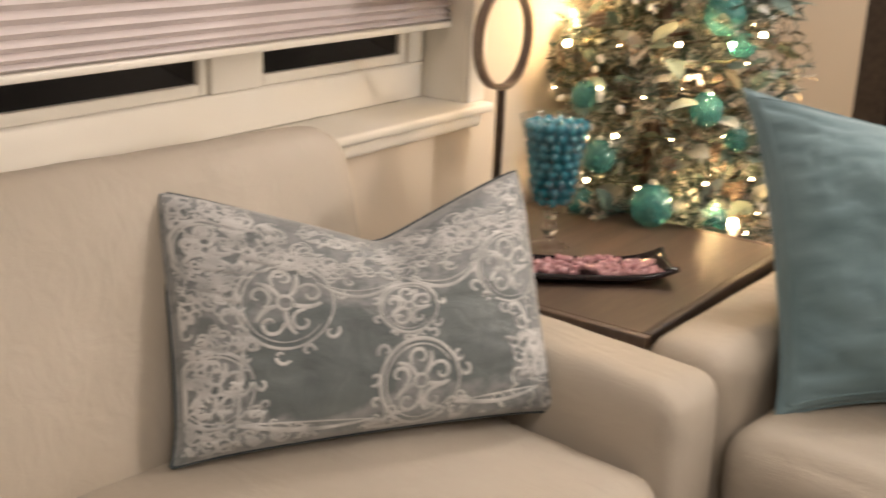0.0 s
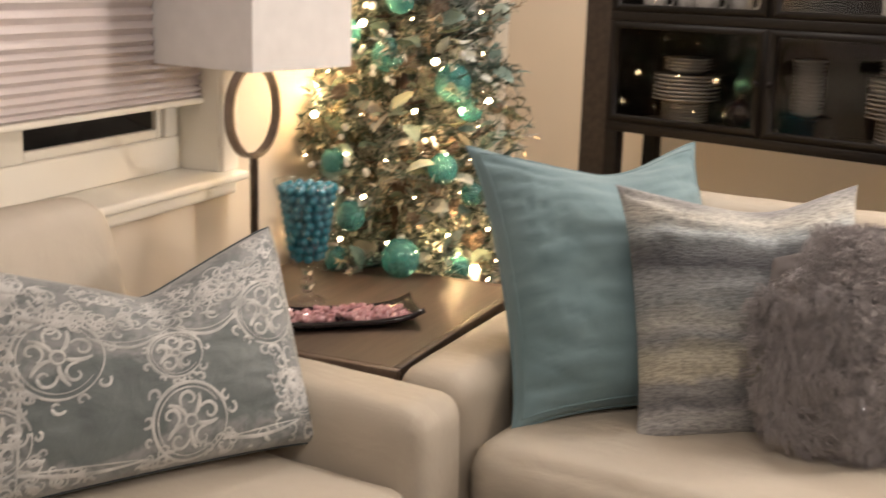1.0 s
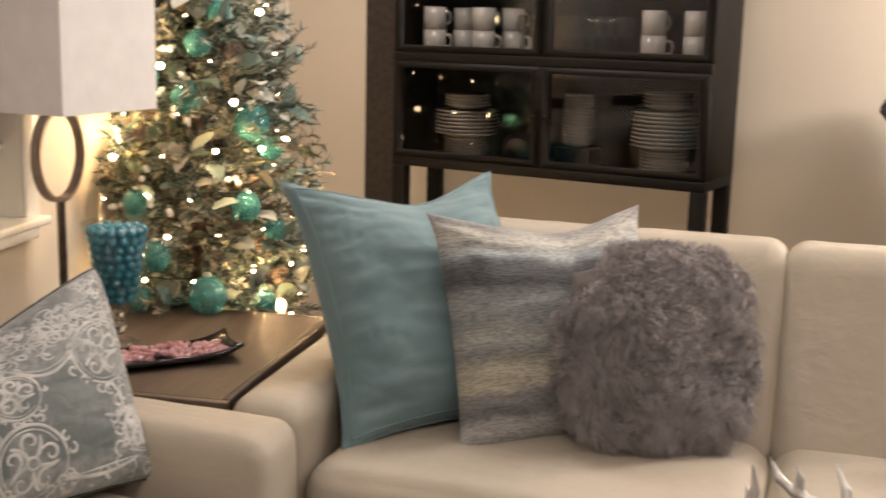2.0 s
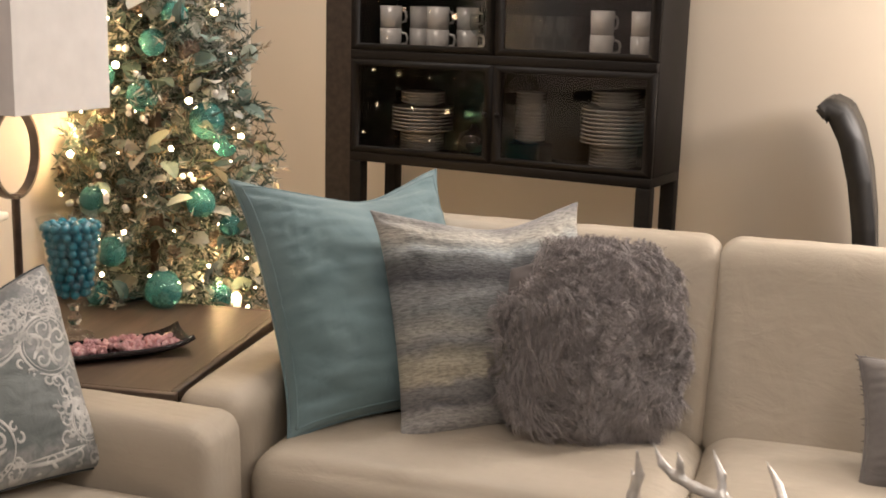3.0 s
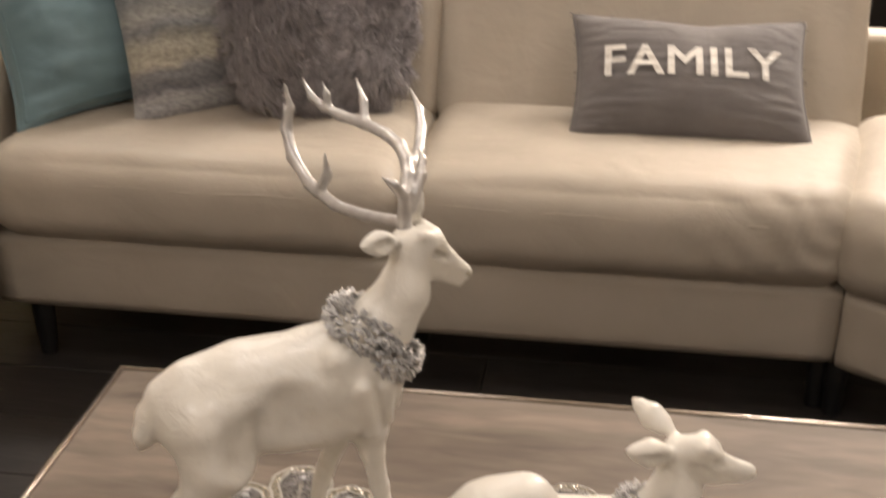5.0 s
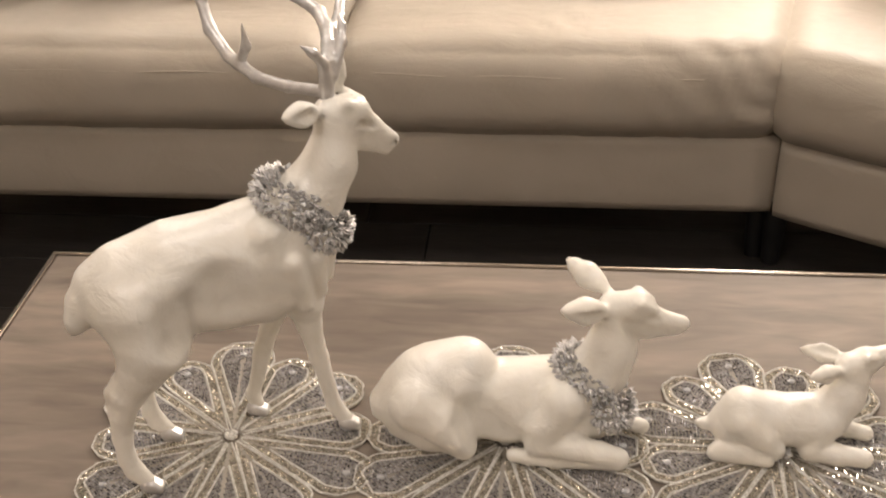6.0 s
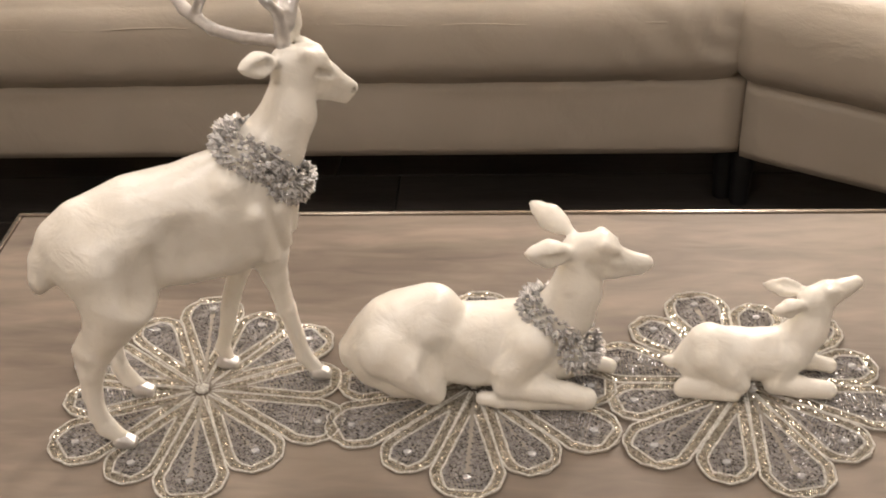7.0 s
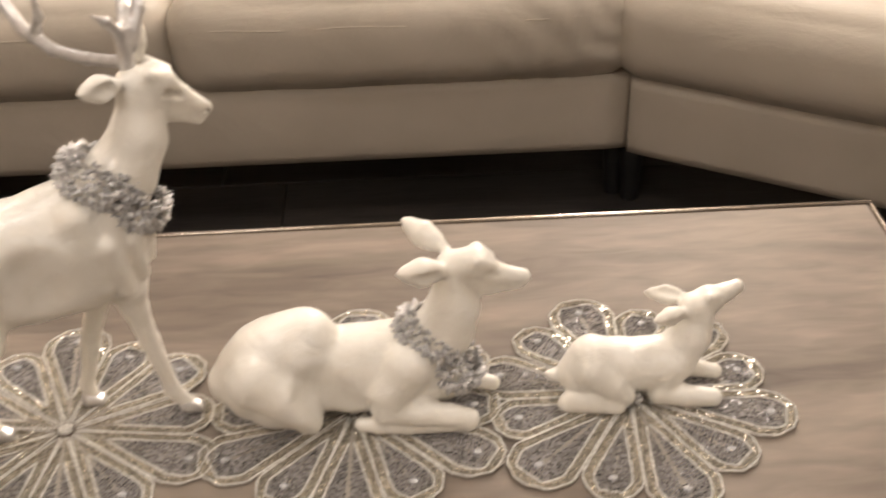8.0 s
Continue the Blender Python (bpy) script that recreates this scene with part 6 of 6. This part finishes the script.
def china_cabinet():
    t = thing("china_cabinet", "espresso wood china cabinet on legs with glass doors", "cabinet", CAB)
    for x in (0, CW - 0.045):
        for y in (0, CD - 0.045):
            part("leg", box(x, x + 0.045, y, y + 0.045, 0, C0 - 0.0005, 0.003), ESPRESSO, t)
    part("bottom", box(0, CW, 0.0, CD, C0, C0 + 0.03, 0.003), ESPRESSO, t)
    part("shelf", box(0.0205, CW - 0.0205, 0.024, CD - 0.013, C1 - 0.01, C1 + 0.012, 0.002), ESPRESSO, t)
    part("shelf", box(0.0205, CW - 0.0205, 0.024, CD - 0.013, 1.62, 1.64, 0.002), ESPRESSO, t)
    part("middle_rail", box(0.0, CW, 0.0, 0.0235, C1 - 0.016, C1 + 0.012, 0.003), ESPRESSO, t)
    part("top", box(-0.01, CW + 0.01, -0.01, CD, CT, CT + 0.04, 0.004), ESPRESSO, t)
    part("back", box(0.02, CW - 0.02, CD - 0.012, CD, C0 + 0.0305, CT, 0), ESPRESSO, t)
    for x in (0, CW - 0.02):
        part("side", box(x, x + 0.02, 0.024, CD, C0 + 0.0305, CT - 0.0005, 0.002), ESPRESSO, t)
    mid = CW / 2
    for z0, z1 in ((C0 + 0.0305, C1 - 0.0165), (C1 + 0.0125, CT - 0.0005)):
        for a, b, knob in ((0.001, mid - 0.001, mid - 0.022), (mid + 0.001, CW - 0.001, mid + 0.022)):
            s = 0.029
            f = frame_ring(a, b, z0, z1, s, 0.0, 0.022, True, s * 0.75)
            d = part("door", f, ESPRESSO, t, "glazed cabinet door")
            g = part("pane", box(a + s - 0.002, b - s + 0.002, 0.009, 0.013, z0 + s * 0.75 - 0.002, z1 - s * 0.75 + 0.002, 0), TINTED_GLASS, d, "glass pane, tinted to dim the inside of the cabinet", smooth=False)
            g.visible_shadow = False
            k = bmesh.new()
            bmesh.ops.create_uvsphere(k, u_segments=12, v_segments=8, radius=0.009)
            bmesh.ops.translate(k, vec=(knob, -0.008, (z0 + z1) / 2), verts=k.verts)
            part("knob", k, ESPRESSO, d)


china_cabinet()


def crockery():
    low, high = C0 + 0.0305, C1 + 0.0125

    def plate_mesh(r):
        return mesh_of(lathe([(0, 0), (r * 0.55, 0), (r * 0.62, 0.003), (r, 0.014), (r, 0.017), (r * 0.62, 0.007), (0, 0.004)], 36), "plate", CHINA)

    wide, small = plate_mesh(0.105), plate_mesh(0.075)

    def stack(x, y, z, me, count, gap, label):
        t = thing("plate_stack", label, "plates", CAB @ pose(x, y, z), "stacks of crockery")
        for i in range(count):
            part("plate", me, CHINA, t).location = (0, 0, i * gap)
        return z + count * gap + 0.008

    z = stack(0.20, 0.142, low, small, 6, 0.0095, "stack of small white plates")
    z = stack(0.20, 0.142, z, wide, 7, 0.012, "stack of white dinner plates")
    stack(0.20, 0.142, z, small, 4, 0.010, "stack of small white plates")
    z = stack(0.885, 0.142, low, small, 6, 0.0105, "stack of small white plates")
    z = stack(0.885, 0.142, z, wide, 9, 0.0125, "stack of white dinner plates")
    stack(0.885, 0.142, z, small, 4, 0.011, "stack of small white plates")
    stack(0.60, 0.14, low + 0.06, plate_mesh(0.050), 15, 0.0105, "tall stack of white saucers on a dark box")
    solid("box", box(-0.06, 0.06, -0.05, 0.05, 0, 0.059, 0.004), ESPRESSO, "dark box under the stacked saucers", "box", CAB @ pose(0.60, 0.14, low))
    pot = lathe([(0, 0), (0.035, 0), (0.055, 0.02), (0.06, 0.05), (0.045, 0.08), (0.02, 0.092), (0.012, 0.1), (0.014, 0.108), (0, 0.112)], 32)
    solid("teapot", pot, GLAZE, "small black teapot in the cabinet", "teapot", CAB @ pose(0.40, 0.14, low))
    # mugs, one on another
    mug = bmesh.new()
    lathe([(0, 0), (0.032, 0), (0.035, 0.004), (0.037, 0.072), (0.034, 0.072), (0.032, 0.006), (0, 0.006)], 32, mug)
    mug = mesh_of(mug, "mug", CHINA)
    grip = mesh_of(tube([(0.035, 0, 0.058), (0.052, 0, 0.054), (0.057, 0, 0.038), (0.052, 0, 0.022), (0.035, 0, 0.018)], 0.0045, 8), "handle", CHINA)
    for x, y in ((0.10, 0.09), (0.155, 0.19), (0.28, 0.09), (0.335, 0.19), (0.845, 0.10), (0.975, 0.10)):
        for k in (0, 1):
            ob = solid("mug", mug, CHINA, "white mug, stacked in the cabinet", "mug", CAB @ pose(x, y, high + 0.0725 * k, 0, 0, 20 + 37 * k), "mugs in the cabinet")
            part("handle", grip, CHINA, ob)
    wine = mesh_of(lathe([(0, 0), (0.03, 0), (0.03, 0.002), (0.004, 0.006), (0.0035, 0.05), (0.02, 0.064), (0.032, 0.09), (0.028, 0.125), (0.0268, 0.125), (0.0305, 0.09), (0.018, 0.066), (0, 0.06)], 28), "glass", THIN_GLASS)
    for i in range(5):
        for j in range(2):
            solid("wine_glass", wine, THIN_GLASS, "clear stemmed glass in the cabinet", "glass", CAB @ pose(0.43 + 0.075 * i, 0.09 + 0.085 * j, high), "glasses in the cabinet")


crockery()


def dining_chair(m):
    t = thing("dining_chair", "black dining chair with a scrolled back", "chair", m, "dining chairs")
    prof = [(0.045, 0.42), (0.040, 0.55), (0.028, 0.72), (0.015, 0.85), (-0.008, 0.98), (-0.040, 1.09), (-0.075, 1.155), (-0.105, 1.172), (-0.125, 1.155)]
    bm = bmesh.new()
    rows = []
    for i, (x, z) in enumerate(prof):
        a, b = Vector(prof[max(i - 1, 0)]), Vector(prof[min(i + 1, len(prof) - 1)])
        d = (b - a).normalized()
        nx, nz = d.y, -d.x
        th = 0.030 if i < len(prof) - 2 else 0.024
        rows.append([bm.verts.new((x + sx * nx * th, y, z + sx * nz * th)) for y, sx in ((0, -1), (0, 1), (0.44, 1), (0.44, -1))])
    for a, b in zip(rows, rows[1:]):
        for k in range(4):
            bm.faces.new((a[k], a[(k + 1) % 4], b[(k + 1) % 4], b[k]))
    bm.faces.new(rows[0][::-1])
    bm.faces.new(rows[-1])
    bmesh.ops.recalc_face_normals(bm, faces=bm.faces)
    bmesh.ops.bevel(bm, geom=bm.edges[:], offset=0.008, segments=2, affect="EDGES")
    part("backrest", bm, BLACK, t)
    part("seat", softbox((0.44, 0.45, 0.09), 0.03, (10, 10, 6)), BLACK, t).location = (0.24, 0.22, 0.435)
    for x in (0.05, 0.42):
        for y in (0.03, 0.41):
            part("leg", box(x - 0.018, x + 0.018, y - 0.018, y + 0.018, 0, 0.40, 0.003), ESPRESSO, t)
    return t


CHAIR = dining_chair(pose(0.79, 3.17, 0.03, 0, 0, -4))
CHAIR.location.z = 0.0


def dining_table():
    t = thing("dining_table", "dark dining table with a light wooden top", "table", pose(1.52, 3.12, 0, 0, 0, -9))
    part("tabletop", box(0, 1.5, 0, 0.30, 0.73, 0.765, 0.004), OAK, t, smooth=False)
    part("apron", box(0.04, 1.46, 0.04, 0.26, 0.65, 0.7295, 0.003), ESPRESSO, t)
    for x in (0.05, 1.38):
        for y in (0.05, 0.18):
            part("leg", box(x, x + 0.07, y, y + 0.07, 0, 0.6495, 0.004), ESPRESSO, t)


dining_table()

# ---- floor boards ----


def floor_boards():
    rng = random.Random(41)
    wide, long = 0.19, 1.25
    me = mesh_of(box(0, long - 0.003, 0, wide - 0.003, -0.011, 0, 0.0012, None, 1), "board", FLOOR_WOOD, False)
    y = 0.0
    while y < 2.7:
        x = -1.6 + rng.uniform(-1.2, 0)
        while x < 2.9:
            part("board", me, FLOOR_WOOD, FLOOR).location = (x, y, 0)
            x += long
        y += wide


floor_boards()
